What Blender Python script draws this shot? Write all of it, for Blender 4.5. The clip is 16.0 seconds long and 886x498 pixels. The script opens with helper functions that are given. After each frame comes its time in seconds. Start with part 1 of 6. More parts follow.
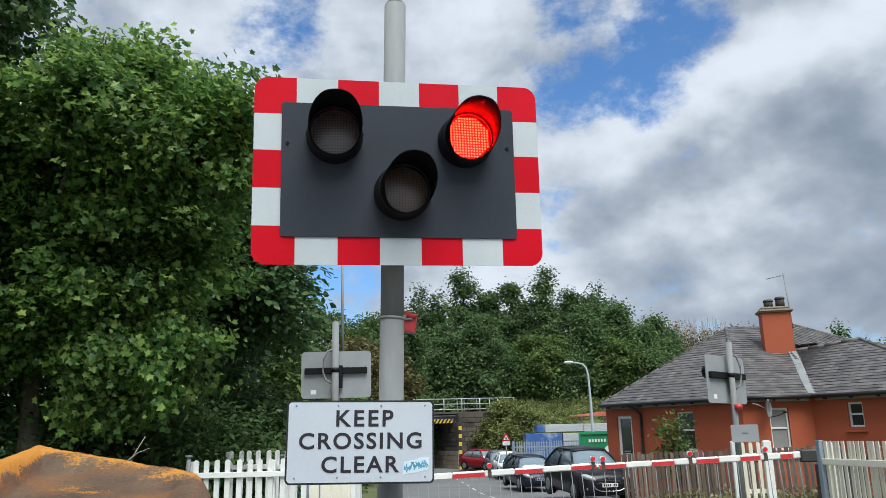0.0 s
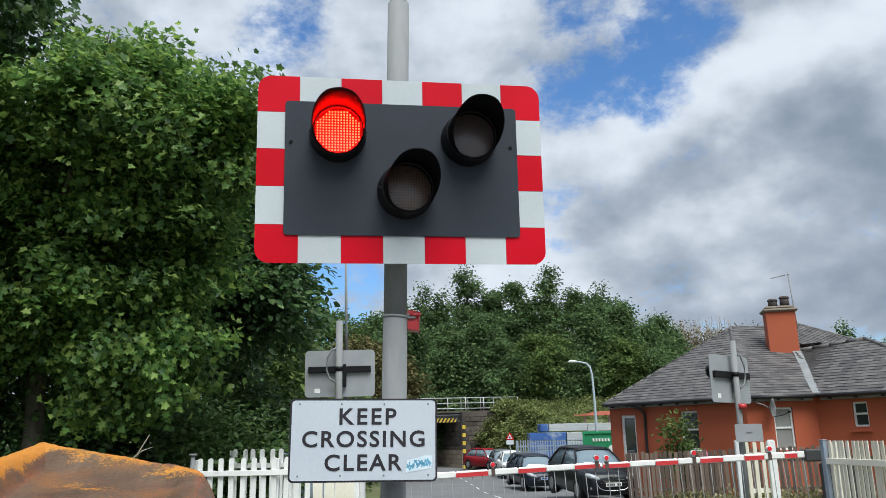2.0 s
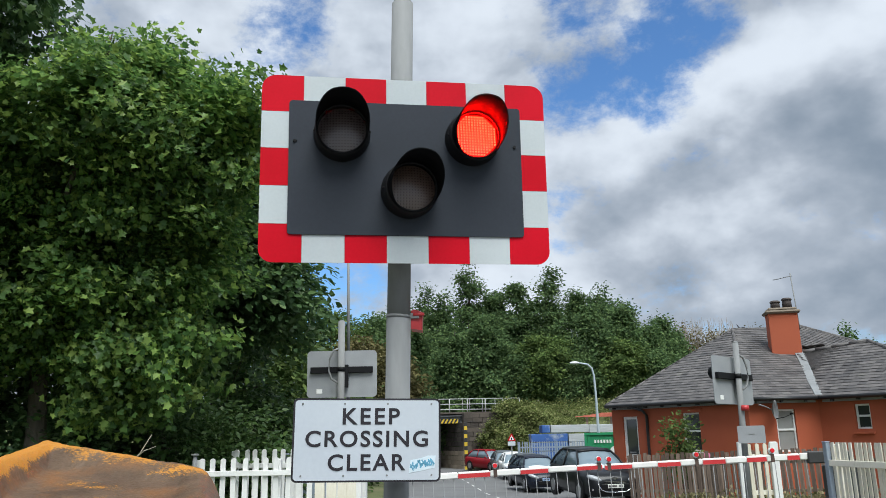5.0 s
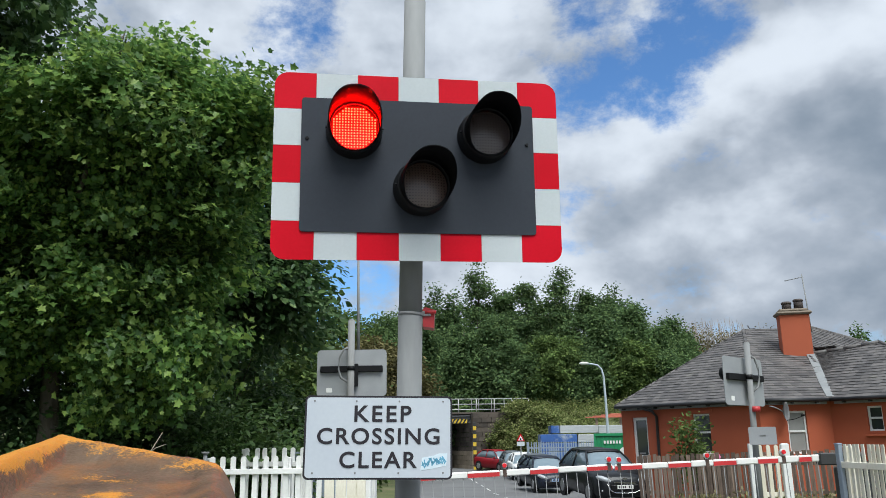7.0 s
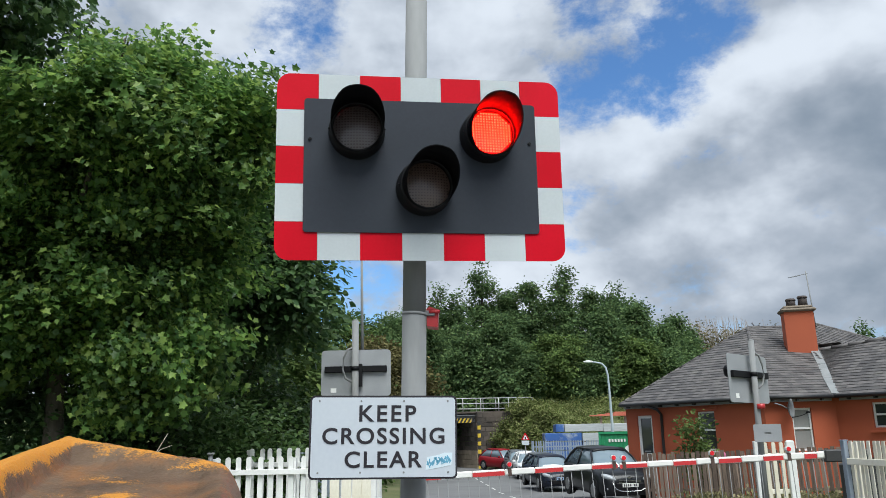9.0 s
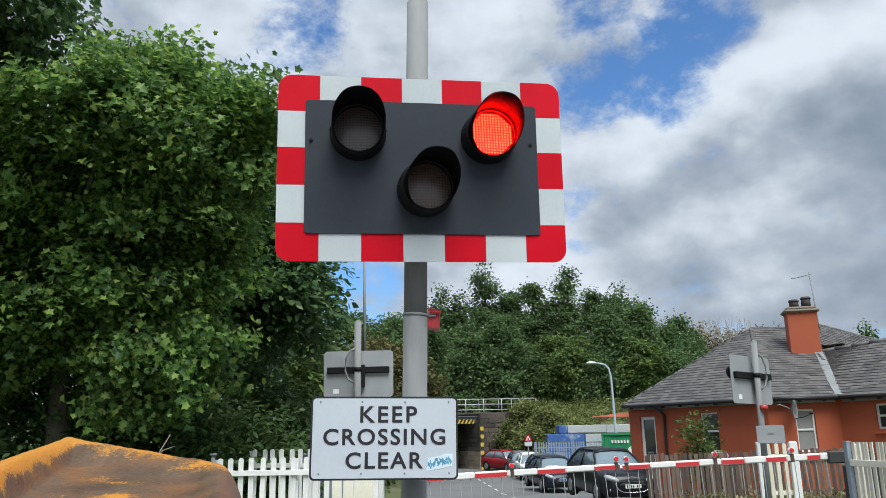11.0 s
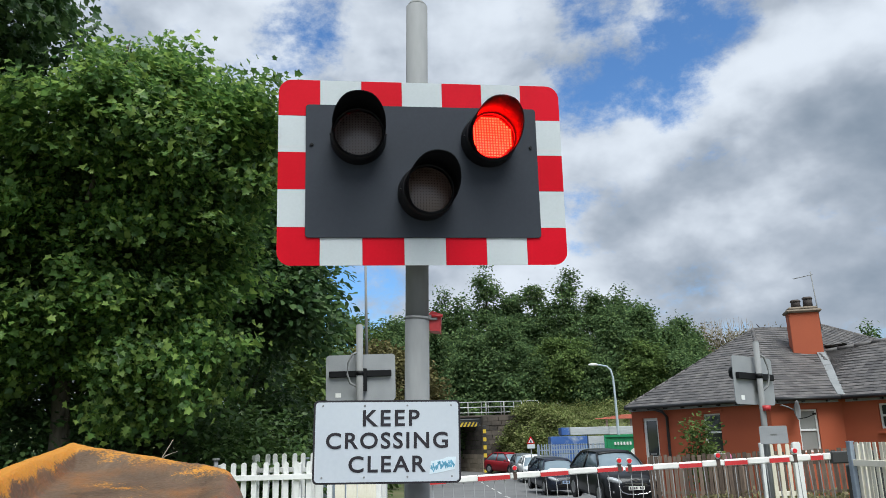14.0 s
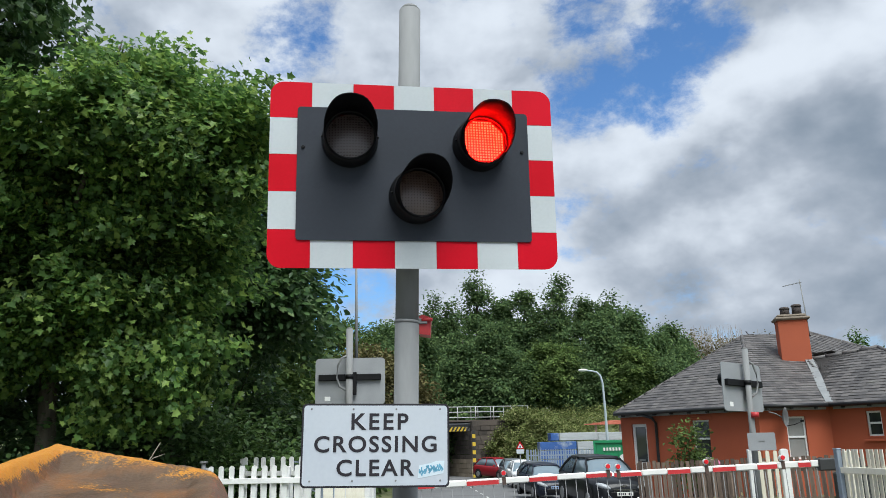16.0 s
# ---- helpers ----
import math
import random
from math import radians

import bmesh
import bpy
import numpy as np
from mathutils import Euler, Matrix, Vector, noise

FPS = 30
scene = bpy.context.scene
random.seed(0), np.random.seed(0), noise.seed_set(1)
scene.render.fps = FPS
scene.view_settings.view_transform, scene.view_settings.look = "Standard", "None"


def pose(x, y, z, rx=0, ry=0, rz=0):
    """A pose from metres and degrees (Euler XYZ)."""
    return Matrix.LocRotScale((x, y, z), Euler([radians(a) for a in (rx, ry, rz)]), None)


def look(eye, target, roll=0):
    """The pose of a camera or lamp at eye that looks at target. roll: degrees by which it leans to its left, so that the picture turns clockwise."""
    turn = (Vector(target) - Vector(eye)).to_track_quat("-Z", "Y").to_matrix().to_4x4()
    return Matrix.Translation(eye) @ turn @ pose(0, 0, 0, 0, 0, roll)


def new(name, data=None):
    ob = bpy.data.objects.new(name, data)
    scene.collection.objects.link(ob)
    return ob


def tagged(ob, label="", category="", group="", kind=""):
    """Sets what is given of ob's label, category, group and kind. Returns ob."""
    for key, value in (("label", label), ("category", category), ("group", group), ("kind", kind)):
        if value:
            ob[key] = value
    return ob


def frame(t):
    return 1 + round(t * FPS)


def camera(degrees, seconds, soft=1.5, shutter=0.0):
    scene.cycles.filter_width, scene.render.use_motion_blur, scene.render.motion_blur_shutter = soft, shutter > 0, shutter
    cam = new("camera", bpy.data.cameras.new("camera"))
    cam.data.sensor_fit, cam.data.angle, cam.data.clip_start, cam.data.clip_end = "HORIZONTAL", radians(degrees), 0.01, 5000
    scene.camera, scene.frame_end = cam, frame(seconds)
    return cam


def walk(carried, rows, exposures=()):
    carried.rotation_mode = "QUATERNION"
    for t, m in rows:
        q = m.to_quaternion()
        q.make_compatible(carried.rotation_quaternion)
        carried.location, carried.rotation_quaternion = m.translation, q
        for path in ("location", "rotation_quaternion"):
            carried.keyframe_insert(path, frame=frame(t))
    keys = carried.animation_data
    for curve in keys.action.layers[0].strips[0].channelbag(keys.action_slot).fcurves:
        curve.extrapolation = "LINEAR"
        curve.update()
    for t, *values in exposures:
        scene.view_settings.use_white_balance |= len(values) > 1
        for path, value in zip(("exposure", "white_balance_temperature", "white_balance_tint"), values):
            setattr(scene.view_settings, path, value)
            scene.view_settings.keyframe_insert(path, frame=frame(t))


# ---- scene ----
cam = camera(59.1, 16.0, soft=0.8)
PATH = [
    (0, (0.0, -0.006, 1.499), (0.0, 1.94, 1.963), -1.4),
    (0.5, (0.001, -0.008, 1.501), (-0.001, 1.938, 1.963), -1.4),
    (1, (0.003, -0.015, 1.501), (0.001, 1.93, 1.969), -1.5),
    (1.5, (0.003, -0.013, 1.499), (0.0, 1.932, 1.966), -1.5),
    (2, (0.003, -0.007, 1.496), (-0.007, 1.939, 1.958), -1.3),
    (2.5, (0.001, -0.004, 1.496), (-0.013, 1.942, 1.955), -1.3),
    (3, (-0.001, -0.004, 1.495), (-0.014, 1.941, 1.958), -1.3),
    (3.5, (-0.002, -0.004, 1.495), (-0.01, 1.941, 1.96), -1.5),
    (4, (-0.003, -0.003, 1.494), (-0.012, 1.942, 1.957), -1.3),
    (6.5, (-0.011, 0.003, 1.488), (-0.039, 1.948, 1.955), -0.9),
    (7, (-0.015, 0.006, 1.485), (-0.054, 1.951, 1.95), -0.8),
    (7.5, (-0.014, 0.003, 1.488), (-0.057, 1.947, 1.955), -0.8),
    (8, (-0.013, 0.004, 1.485), (-0.059, 1.95, 1.945), -1.1),
    (8.5, (-0.014, 0.004, 1.484), (-0.063, 1.95, 1.946), -1.2),
    (9, (-0.016, 0.002, 1.484), (-0.063, 1.947, 1.948), -1.2),
    (11.5, (-0.006, -0.001, 1.484), (-0.063, 1.942, 1.952), -1.2),
    (12, (-0.005, -0.003, 1.483), (-0.065, 1.94, 1.954), -1.3),
    (12.5, (-0.005, -0.008, 1.484), (-0.067, 1.935, 1.956), -1.5),
    (13, (-0.007, -0.008, 1.483), (-0.071, 1.934, 1.958), -1.5),
    (13.5, (-0.006, -0.008, 1.484), (-0.068, 1.935, 1.954), -1.6),
    (14, (-0.008, -0.006, 1.484), (-0.065, 1.937, 1.958), -1.6),
    (14.5, (-0.007, -0.006, 1.483), (-0.055, 1.935, 1.962), -1.3),
    (15, (-0.005, -0.005, 1.483), (-0.038, 1.934, 1.97), -1.3),
    (15.5, (-0.005, -0.007, 1.483), (-0.036, 1.933, 1.971), -1.3),
    (16, (-0.006, -0.003, 1.482), (-0.04, 1.937, 1.966), -1.2),
]
walk(cam, [(t, look(eye, target, roll)) for t, eye, target, roll in PATH])

# ---------------- light ----------------
world = bpy.data.worlds.new("sky")
scene.world = world
world.use_nodes = True
SUN_ELEV, SUN_AZ = 58, 160      # degrees; azimuth clockwise from +y


def sky_way(az, el):
    a, e = radians(az), radians(el)
    return (math.sin(a) * math.cos(e), math.cos(a) * math.cos(e), math.sin(e))


def build_sky():
    nt = world.node_tree
    nt.nodes.clear()
    N, L = nt.nodes.new, nt.links.new
    out, bg = N("ShaderNodeOutputWorld"), N("ShaderNodeBackground")
    L(bg.outputs[0], out.inputs[0])
    tc = N("ShaderNodeTexCoord")
    sky = N("ShaderNodeTexSky")
    sky.sky_type, sky.sun_disc = "NISHITA", False
    sky.sun_elevation, sky.sun_rotation = radians(SUN_ELEV), radians(SUN_AZ)
    sky.air_density, sky.dust_density, sky.ozone_density = 1.0, 0.6, 2.0
    blue = N("ShaderNodeMix")
    blue.data_type, blue.blend_type = "RGBA", "MULTIPLY"
    blue.inputs[0].default_value = 1.0
    L(sky.outputs[0], blue.inputs[6])
    blue.inputs[7].default_value = (0.070, 0.104, 0.134, 1)

    def math_node(op, a, b=None, clamp=False):
        n = N("ShaderNodeMath")
        n.operation, n.use_clamp = op, clamp
        for i, v in enumerate((a, b)):
            if v is None:
                continue
            if isinstance(v, (int, float)):
                n.inputs[i].default_value = v
            else:
                L(v, n.inputs[i])
        return n.outputs[0]

    # clouds are flatter than wide
    com = N("ShaderNodeMapping")
    com.inputs["Scale"].default_value = (1, 1, 1.45)
    L(tc.outputs["Generated"], com.inputs[0])

    def cloud_noise(scale, detail, rough, shift, warp=0.4):
        mp = N("ShaderNodeMapping")
        mp.inputs["Location"].default_value = shift
        L(com.outputs[0], mp.inputs[0])
        n = N("ShaderNodeTexNoise")
        n.inputs["Scale"].default_value, n.inputs["Detail"].default_value = scale, detail
        n.inputs["Roughness"].default_value, n.inputs["Distortion"].default_value = rough, warp
        L(mp.outputs[0], n.inputs["Vector"])
        return n.outputs["Fac"]

    wisp = cloud_noise(6.5, 12, 0.65, (0.3, 1.7, 0.2), 0.08)

    def blob(az, el, near, far):
        """1 inside near degrees of a direction, 0 outside far degrees."""
        d = N("ShaderNodeVectorMath")
        d.operation = "DOT_PRODUCT"
        nrm = N("ShaderNodeVectorMath")
        nrm.operation = "NORMALIZE"
        L(tc.outputs["Generated"], nrm.inputs[0])
        L(nrm.outputs[0], d.inputs[0])
        d.inputs[1].default_value = sky_way(az, el)
        r = N("ShaderNodeMapRange")
        r.interpolation_type = "SMOOTHSTEP"
        r.inputs["From Min"].default_value, r.inputs["From Max"].default_value = math.cos(radians(far)), math.cos(radians(near))
        L(d.outputs["Value"], r.inputs["Value"])
        return r.outputs["Result"]

    # gaps of blue in the cloud cover
    gap = None
    for az, el, near, far, k in GAPS:
        b = math_node("MULTIPLY", blob(az, el, near, far), k)
        gap = b if gap is None else math_node("MAXIMUM", gap, b)
    ragged = math_node("MULTIPLY", math_node("SUBTRACT", wisp, 0.5), 5.0)
    cover = N("ShaderNodeMapRange")
    cover.interpolation_type = "SMOOTHSTEP"
    cover.inputs["From Min"].default_value, cover.inputs["From Max"].default_value = -0.60, 0.42
    L(math_node("SUBTRACT", math_node("ADD", ragged, 0.62), gap), cover.inputs["Value"])
    # thick parts are grey below, edges are white
    dark = None
    for az, el, near, far, k in GREYS:
        b = math_node("MULTIPLY", blob(az, el, near, far), k)
        dark = b if dark is None else math_node("MAXIMUM", dark, b)
    for az, el, near, far, k in LIT:
        dark = math_node("SUBTRACT", dark, math_node("MULTIPLY", blob(az, el, near, far), k))
    lump = cloud_noise(6.5, 12, 0.65, (4.2, 0.4, 0.9), 0.08)
    above = cloud_noise(6.5, 5, 0.5, (4.2, 0.4, 0.99), 0.08)
    billow = math_node("SUBTRACT", above, lump)          # more cloud above: a grey underside
    shade = N("ShaderNodeMapRange")
    shade.interpolation_type = "SMOOTHSTEP"
    shade.inputs["From Min"].default_value, shade.inputs["From Max"].default_value = -0.75, 1.15
    body = math_node("ADD", math_node("MULTIPLY", math_node("SUBTRACT", lump, 0.5), 3.6), math_node("MULTIPLY", billow, 3.6))
    L(math_node("ADD", body, dark), shade.inputs["Value"])
    tone = N("ShaderNodeValToRGB")
    el = tone.color_ramp.elements
    el[0].position, el[0].color = 0.0, (0.60, 0.66, 0.735, 1)
    el[1].position, el[1].color = 1.0, (0.185, 0.235, 0.30, 1)
    mid = tone.color_ramp.elements.new(0.5)
    mid.color = (0.345, 0.395, 0.465, 1)
    L(shade.outputs["Result"], tone.inputs[0])
    mix = N("ShaderNodeMix")
    mix.data_type = "RGBA"
    L(cover.outputs["Result"], mix.inputs[0])
    L(blue.outputs[2], mix.inputs[6])
    L(tone.outputs[0], mix.inputs[7])
    L(mix.outputs[2], bg.inputs[0])
    bg.inputs[1].default_value = 1.0


# azimuth, elevation, inner and outer radius in degrees, strength
GAPS = [(14.9, 27.2, 0.5, 7.0, 1.35), (17.6, 28.9, 0.5, 6.0, 1.3), (12.3, 30.5, 0.5, 5.5, 1.2), (19.2, 27.0, 0.2, 4.0, 0.8), (9.8, 23.8, 0.2, 4.2, 0.95), (16.1, 24.3, 0.2, 4.5, 1.05),
        (-12, 28.4, 0.2, 5.0, 0.85), (-8.5, 10.2, 1.0, 6.0, 1.15), (-14, 12, 1, 6, 1.0), (85, 50, 5, 22, 0.8), (-80, 50, 5, 22, 0.8), (130, 40, 5, 25, 0.7)]
GREYS = [(25.4, 15.7, 2, 9, 0.55), (15.8, 13.3, 2, 8, 0.42), (30, 19.5, 1, 6, 0.5), (27.7, 9.5, 1, 8, 0.42), (21, 8, 1, 7, 0.35), (-60, 30, 5, 30, 0.3), (90, 30, 5, 30, 0.4)]
LIT = [(27.7, 25.0, 1, 6, 0.12), (20.8, 22.2, 1, 4.5, 0.35), (13.3, 20.6, 1, 5, 0.4), (5.0, 27.5, 1, 7, 0.25), (11.7, 10.6, 0.5, 4, 0.55), (5.5, 11, 1, 6, 0.5), (-17, 26, 1, 7, 0.6), (-5, 28, 1, 6, 0.45)]
build_sky()

sun_data = bpy.data.lights.new("sun", "SUN")
sun_data.energy, sun_data.angle, sun_data.color = 3.7, radians(40), (0.95, 0.985, 0.965)
sun = new("sun", sun_data)
sun.matrix_world = look(Vector(sky_way(SUN_AZ, SUN_ELEV)) * 60, (0, 0, 0))
scene.view_settings.exposure = 0.36


# ---------------- building blocks ----------------
def part(name, bm, material, parent=None, label="", smooth=False):
    """Link a bmesh as one mesh object under a thing or a part."""
    me = bpy.data.meshes.new(name)
    bm.to_mesh(me)
    bm.free()
    for m in (material if isinstance(material, (list, tuple)) else [material]):
        me.materials.append(m)
    if smooth:
        me.shade_smooth()
    ob = new(name, me)
    ob.parent = parent
    if label:
        ob["label"] = label
    return ob


def share(name, ob, m, parent):
    """Another piece on the same mesh."""
    o = new(name, ob.data)
    o.parent, o.matrix_basis = parent, m
    return o


def thing(name, m, label, category, group="", kind=""):
    ob = new(name)
    ob.empty_display_size = 0.1
    ob.matrix_basis = m
    return tagged(ob, label, category, group, kind)


def block(bm, c, s, m=None, bevel=0.0, mat=0):
    """A box of size s round c, with bevelled edges."""
    r = bmesh.ops.create_cube(bm, size=1, matrix=(m or Matrix()) @ Matrix.Translation(c) @ Matrix.Diagonal((*s, 1)))
    vs = r["verts"]
    fs = {f for v in vs for f in v.link_faces}
    for f in fs:
        f.material_index = mat
    if bevel:
        es = list({e for v in vs for e in v.link_edges})
        r = bmesh.ops.bevel(bm, geom=es, offset=bevel, segments=1, affect="EDGES", profile=0.5)
        for f in r["faces"]:
            f.material_index = mat
    return vs


def rod(bm, p0, p1, r0, r1=None, n=12, mat=0, caps=True):
    p0, p1 = Vector(p0), Vector(p1)
    d = p1 - p0
    m = Matrix.Translation((p0 + p1) / 2) @ d.to_track_quat("Z", "Y").to_matrix().to_4x4()
    r = bmesh.ops.create_cone(bm, cap_ends=caps, segments=n, radius1=r0, radius2=r0 if r1 is None else r1, depth=d.length, matrix=m)
    for f in {f for v in r["verts"] for f in v.link_faces}:
        f.material_index, f.smooth = mat, len(f.verts) == 4
    return r["verts"]


def tube(bm, pts, r, n=8, mat=0):
    """A bent pipe through points."""
    pts = [Vector(p) for p in pts]
    rings = []
    for i, p in enumerate(pts):
        d = (pts[min(i + 1, len(pts) - 1)] - pts[max(i - 1, 0)]).normalized()
        q = d.to_track_quat("Z", "Y")
        rr = r[i] if isinstance(r, (list, tuple)) else r
        rings.append([bm.verts.new(p + q @ Vector((rr * math.cos(2 * math.pi * k / n), rr * math.sin(2 * math.pi * k / n), 0))) for k in range(n)])
    for a, b in zip(rings, rings[1:]):
        for k in range(n):
            f = bm.faces.new((a[k], a[(k + 1) % n], b[(k + 1) % n], b[k]))
            f.smooth, f.material_index = True, mat
    for ring, flip in ((rings[0], True), (rings[-1], False)):
        f = bm.faces.new(ring[::-1] if flip else ring)
        f.material_index = mat


def slab(bm, poly, y0, y1, mat=0):
    """A plate: an outline in x and z, from y0 (front) to y1."""
    a = [bm.verts.new((x, y0, z)) for x, z in poly]
    b = [bm.verts.new((x, y1, z)) for x, z in poly]
    fs = [bm.faces.new(a), bm.faces.new(b[::-1])]
    n = len(poly)
    for i in range(n):
        fs.append(bm.faces.new((a[i], b[i], b[(i + 1) % n], a[(i + 1) % n])))
    for f in fs:
        f.material_index = mat
    return fs


def rounded(x0, z0, x1, z1, r, n=6, corners=(1, 1, 1, 1)):
    """Outline of a rectangle with round corners: lower left, lower right, upper right, upper left."""
    pts = []
    for (cx, cz, a), on in zip(((x0 + r, z0 + r, 180), (x1 - r, z0 + r, 270), (x1 - r, z1 - r, 0), (x0 + r, z1 - r, 90)), corners):
        if not on:
            pts.append({180: (x0, z0), 270: (x1, z0), 0: (x1, z1), 90: (x0, z1)}[a])
            continue
        for k in range(n + 1):
            t = radians(a + 90 * k / n)
            pts.append((cx + r * math.cos(t), cz + r * math.sin(t)))
    return pts


def from_arrays(name, verts, faces, material, parent=None, label="", smooth=False):
    me = bpy.data.meshes.new(name)
    me.from_pydata(verts, [], faces)
    for m in (material if isinstance(material, (list, tuple)) else [material]):
        me.materials.append(m)
    if smooth:
        me.shade_smooth()
    ob = new(name, me)
    ob.parent = parent
    if label:
        ob["label"] = label
    return ob


# ---------------- materials ----------------
def surface(name, a, b, rough=0.6, metal=0.0, scale=6.0, fine=60.0, bump=0.15, grime=None, grime_at=0.62, stretch=(1, 1, 1), spread=0.25,
            island=0.0, random_piece=0.0, emit=None, coat=0.0, spec=0.5):
    """Two tones by noise at two scales, fine relief, and optional patches of a third tone."""
    m = bpy.data.materials.new(name)
    m.use_nodes = True
    nt = m.node_tree
    N, L = nt.nodes.new, nt.links.new
    p = nt.nodes["Principled BSDF"]
    tc, mp = N("ShaderNodeTexCoord"), N("ShaderNodeMapping")
    mp.inputs["Scale"].default_value = stretch
    L(tc.outputs["Object"], mp.inputs[0])
    big, small = N("ShaderNodeTexNoise"), N("ShaderNodeTexNoise")
    for n, s, dt in ((big, scale, 5), (small, fine, 3)):
        n.inputs["Scale"].default_value, n.inputs["Detail"].default_value = s, dt
        L(mp.outputs[0], n.inputs["Vector"])
    add = N("ShaderNodeMath")
    add.operation = "MULTIPLY_ADD"
    L(small.outputs["Fac"], add.inputs[0])
    add.inputs[1].default_value = 0.45
    L(big.outputs["Fac"], add.inputs[2])
    fac = add.outputs[0]
    for kind, amount in (("island", island), ("piece", random_piece)):
        if amount:
            src = N("ShaderNodeNewGeometry").outputs["Random Per Island"] if kind == "island" else N("ShaderNodeObjectInfo").outputs["Random"]
            k = N("ShaderNodeMath")
            k.operation = "MULTIPLY_ADD"
            L(src, k.inputs[0])
            k.inputs[1].default_value = amount
            L(fac, k.inputs[2])
            sub = N("ShaderNodeMath")
            sub.operation = "SUBTRACT"
            L(k.outputs[0], sub.inputs[0])
            sub.inputs[1].default_value = amount / 2
            fac = sub.outputs[0]
    r = N("ShaderNodeMapRange")
    r.inputs["From Min"].default_value, r.inputs["From Max"].default_value = 0.72 - spread, 0.72 + spread
    L(fac, r.inputs["Value"])
    mix = N("ShaderNodeMix")
    mix.data_type = "RGBA"
    L(r.outputs[0], mix.inputs[0])
    mix.inputs[6].default_value, mix.inputs[7].default_value = (*a, 1), (*b, 1)
    col = mix.outputs[2]
    if grime:
        g = N("ShaderNodeTexNoise")
        g.inputs["Scale"].default_value, g.inputs["Detail"].default_value = scale * 0.45, 8
        g.inputs["Roughness"].default_value = 0.65
        L(mp.outputs[0], g.inputs["Vector"])
        gr = N("ShaderNodeMapRange")
        gr.inputs["From Min"].default_value, gr.inputs["From Max"].default_value = grime_at - 0.06, grime_at + 0.1
        L(g.outputs["Fac"], gr.inputs["Value"])
        m2 = N("ShaderNodeMix")
        m2.data_type = "RGBA"
        L(gr.outputs[0], m2.inputs[0])
        L(col, m2.inputs[6])
        m2.inputs[7].default_value = (*grime, 1)
        col = m2.outputs[2]
    L(col, p.inputs["Base Color"])
    p.inputs["Metallic"].default_value = metal
    rr = N("ShaderNodeMapRange")
    rr.inputs["To Min"].default_value, rr.inputs["To Max"].default_value = max(0.02, rough - 0.1), min(1, rough + 0.1)
    L(big.outputs["Fac"], rr.inputs["Value"])
    L(rr.outputs[0], p.inputs["Roughness"])
    p.inputs["Specular IOR Level"].default_value = spec
    if coat:
        p.inputs["Coat Weight"].default_value, p.inputs["Coat Roughness"].default_value = coat, 0.05
    if bump:
        bn = N("ShaderNodeBump")
        bn.inputs["Strength"].default_value, bn.inputs["Distance"].default_value = bump, 0.01
        L(add.outputs[0], bn.inputs["Height"])
        L(bn.outputs[0], p.inputs["Normal"])
    if emit:
        p.inputs["Emission Color"].default_value, p.inputs["Emission Strength"].default_value = (*emit[:3], 1), emit[3]
    return m


def leaf_material(name, a, b, c, glow=0.25, rough=0.45):
    """Leaves: a tone for each leaf, light passing through."""
    m = bpy.data.materials.new(name)
    m.use_nodes = True
    nt = m.node_tree
    N, L = nt.nodes.new, nt.links.new
    p, out = nt.nodes["Principled BSDF"], nt.nodes["Material Output"]
    geo_n = N("ShaderNodeNewGeometry")
    ramp = N("ShaderNodeValToRGB")
    e = ramp.color_ramp.elements
    e[0].color, e[1].color = (*a, 1), (*c, 1)
    mid = e.new(0.6)
    mid.color = (*b, 1)
    L(geo_n.outputs["Random Per Island"], ramp.inputs[0])
    tc, n = N("ShaderNodeTexCoord"), N("ShaderNodeTexNoise")
    n.inputs["Scale"].default_value, n.inputs["Detail"].default_value = 0.8, 3
    L(tc.outputs["Object"], n.inputs["Vector"])
    hs = N("ShaderNodeHueSaturation")
    v = N("ShaderNodeMapRange")
    v.inputs["From Min"].default_value, v.inputs["From Max"].default_value = 0.3, 0.7
    v.inputs["To Min"].default_value, v.inputs["To Max"].default_value = 0.65, 1.35
    L(n.outputs["Fac"], v.inputs["Value"])
    L(v.outputs[0], hs.inputs["Value"])
    L(ramp.outputs[0], hs.inputs["Color"])
    L(hs.outputs[0], p.inputs["Base Color"])
    p.inputs["Roughness"].default_value = rough
    p.inputs["Specular IOR Level"].default_value = 0.35 if rough < 0.6 else 0.15
    tr = N("ShaderNodeBsdfTranslucent")
    L(hs.outputs[0], tr.inputs["Color"])
    mx = N("ShaderNodeMixShader")
    mx.inputs[0].default_value = glow
    L(p.outputs[0], mx.inputs[1])
    L(tr.outputs[0], mx.inputs[2])
    L(mx.outputs[0], out.inputs["Surface"])
    return m


def glass(name, tint=(0.02, 0.025, 0.03), rough=0.04):
    m = bpy.data.materials.new(name)
    m.use_nodes = True
    p = m.node_tree.nodes["Principled BSDF"]
    p.inputs["Base Color"].default_value = (*tint, 1)
    p.inputs["Roughness"].default_value = rough
    p.inputs["Specular IOR Level"].default_value = 1.0
    return m


def glow(name, colour, strength, base=0.3):
    m = bpy.data.materials.new(name)
    m.use_nodes = True
    p = m.node_tree.nodes["Principled BSDF"]
    p.inputs["Base Color"].default_value = (colour[0] * base, colour[1] * base, colour[2] * base, 1)
    p.inputs["Emission Color"].default_value, p.inputs["Emission Strength"].default_value = (*colour, 1), strength
    p.inputs["Roughness"].default_value = 0.3
    return m


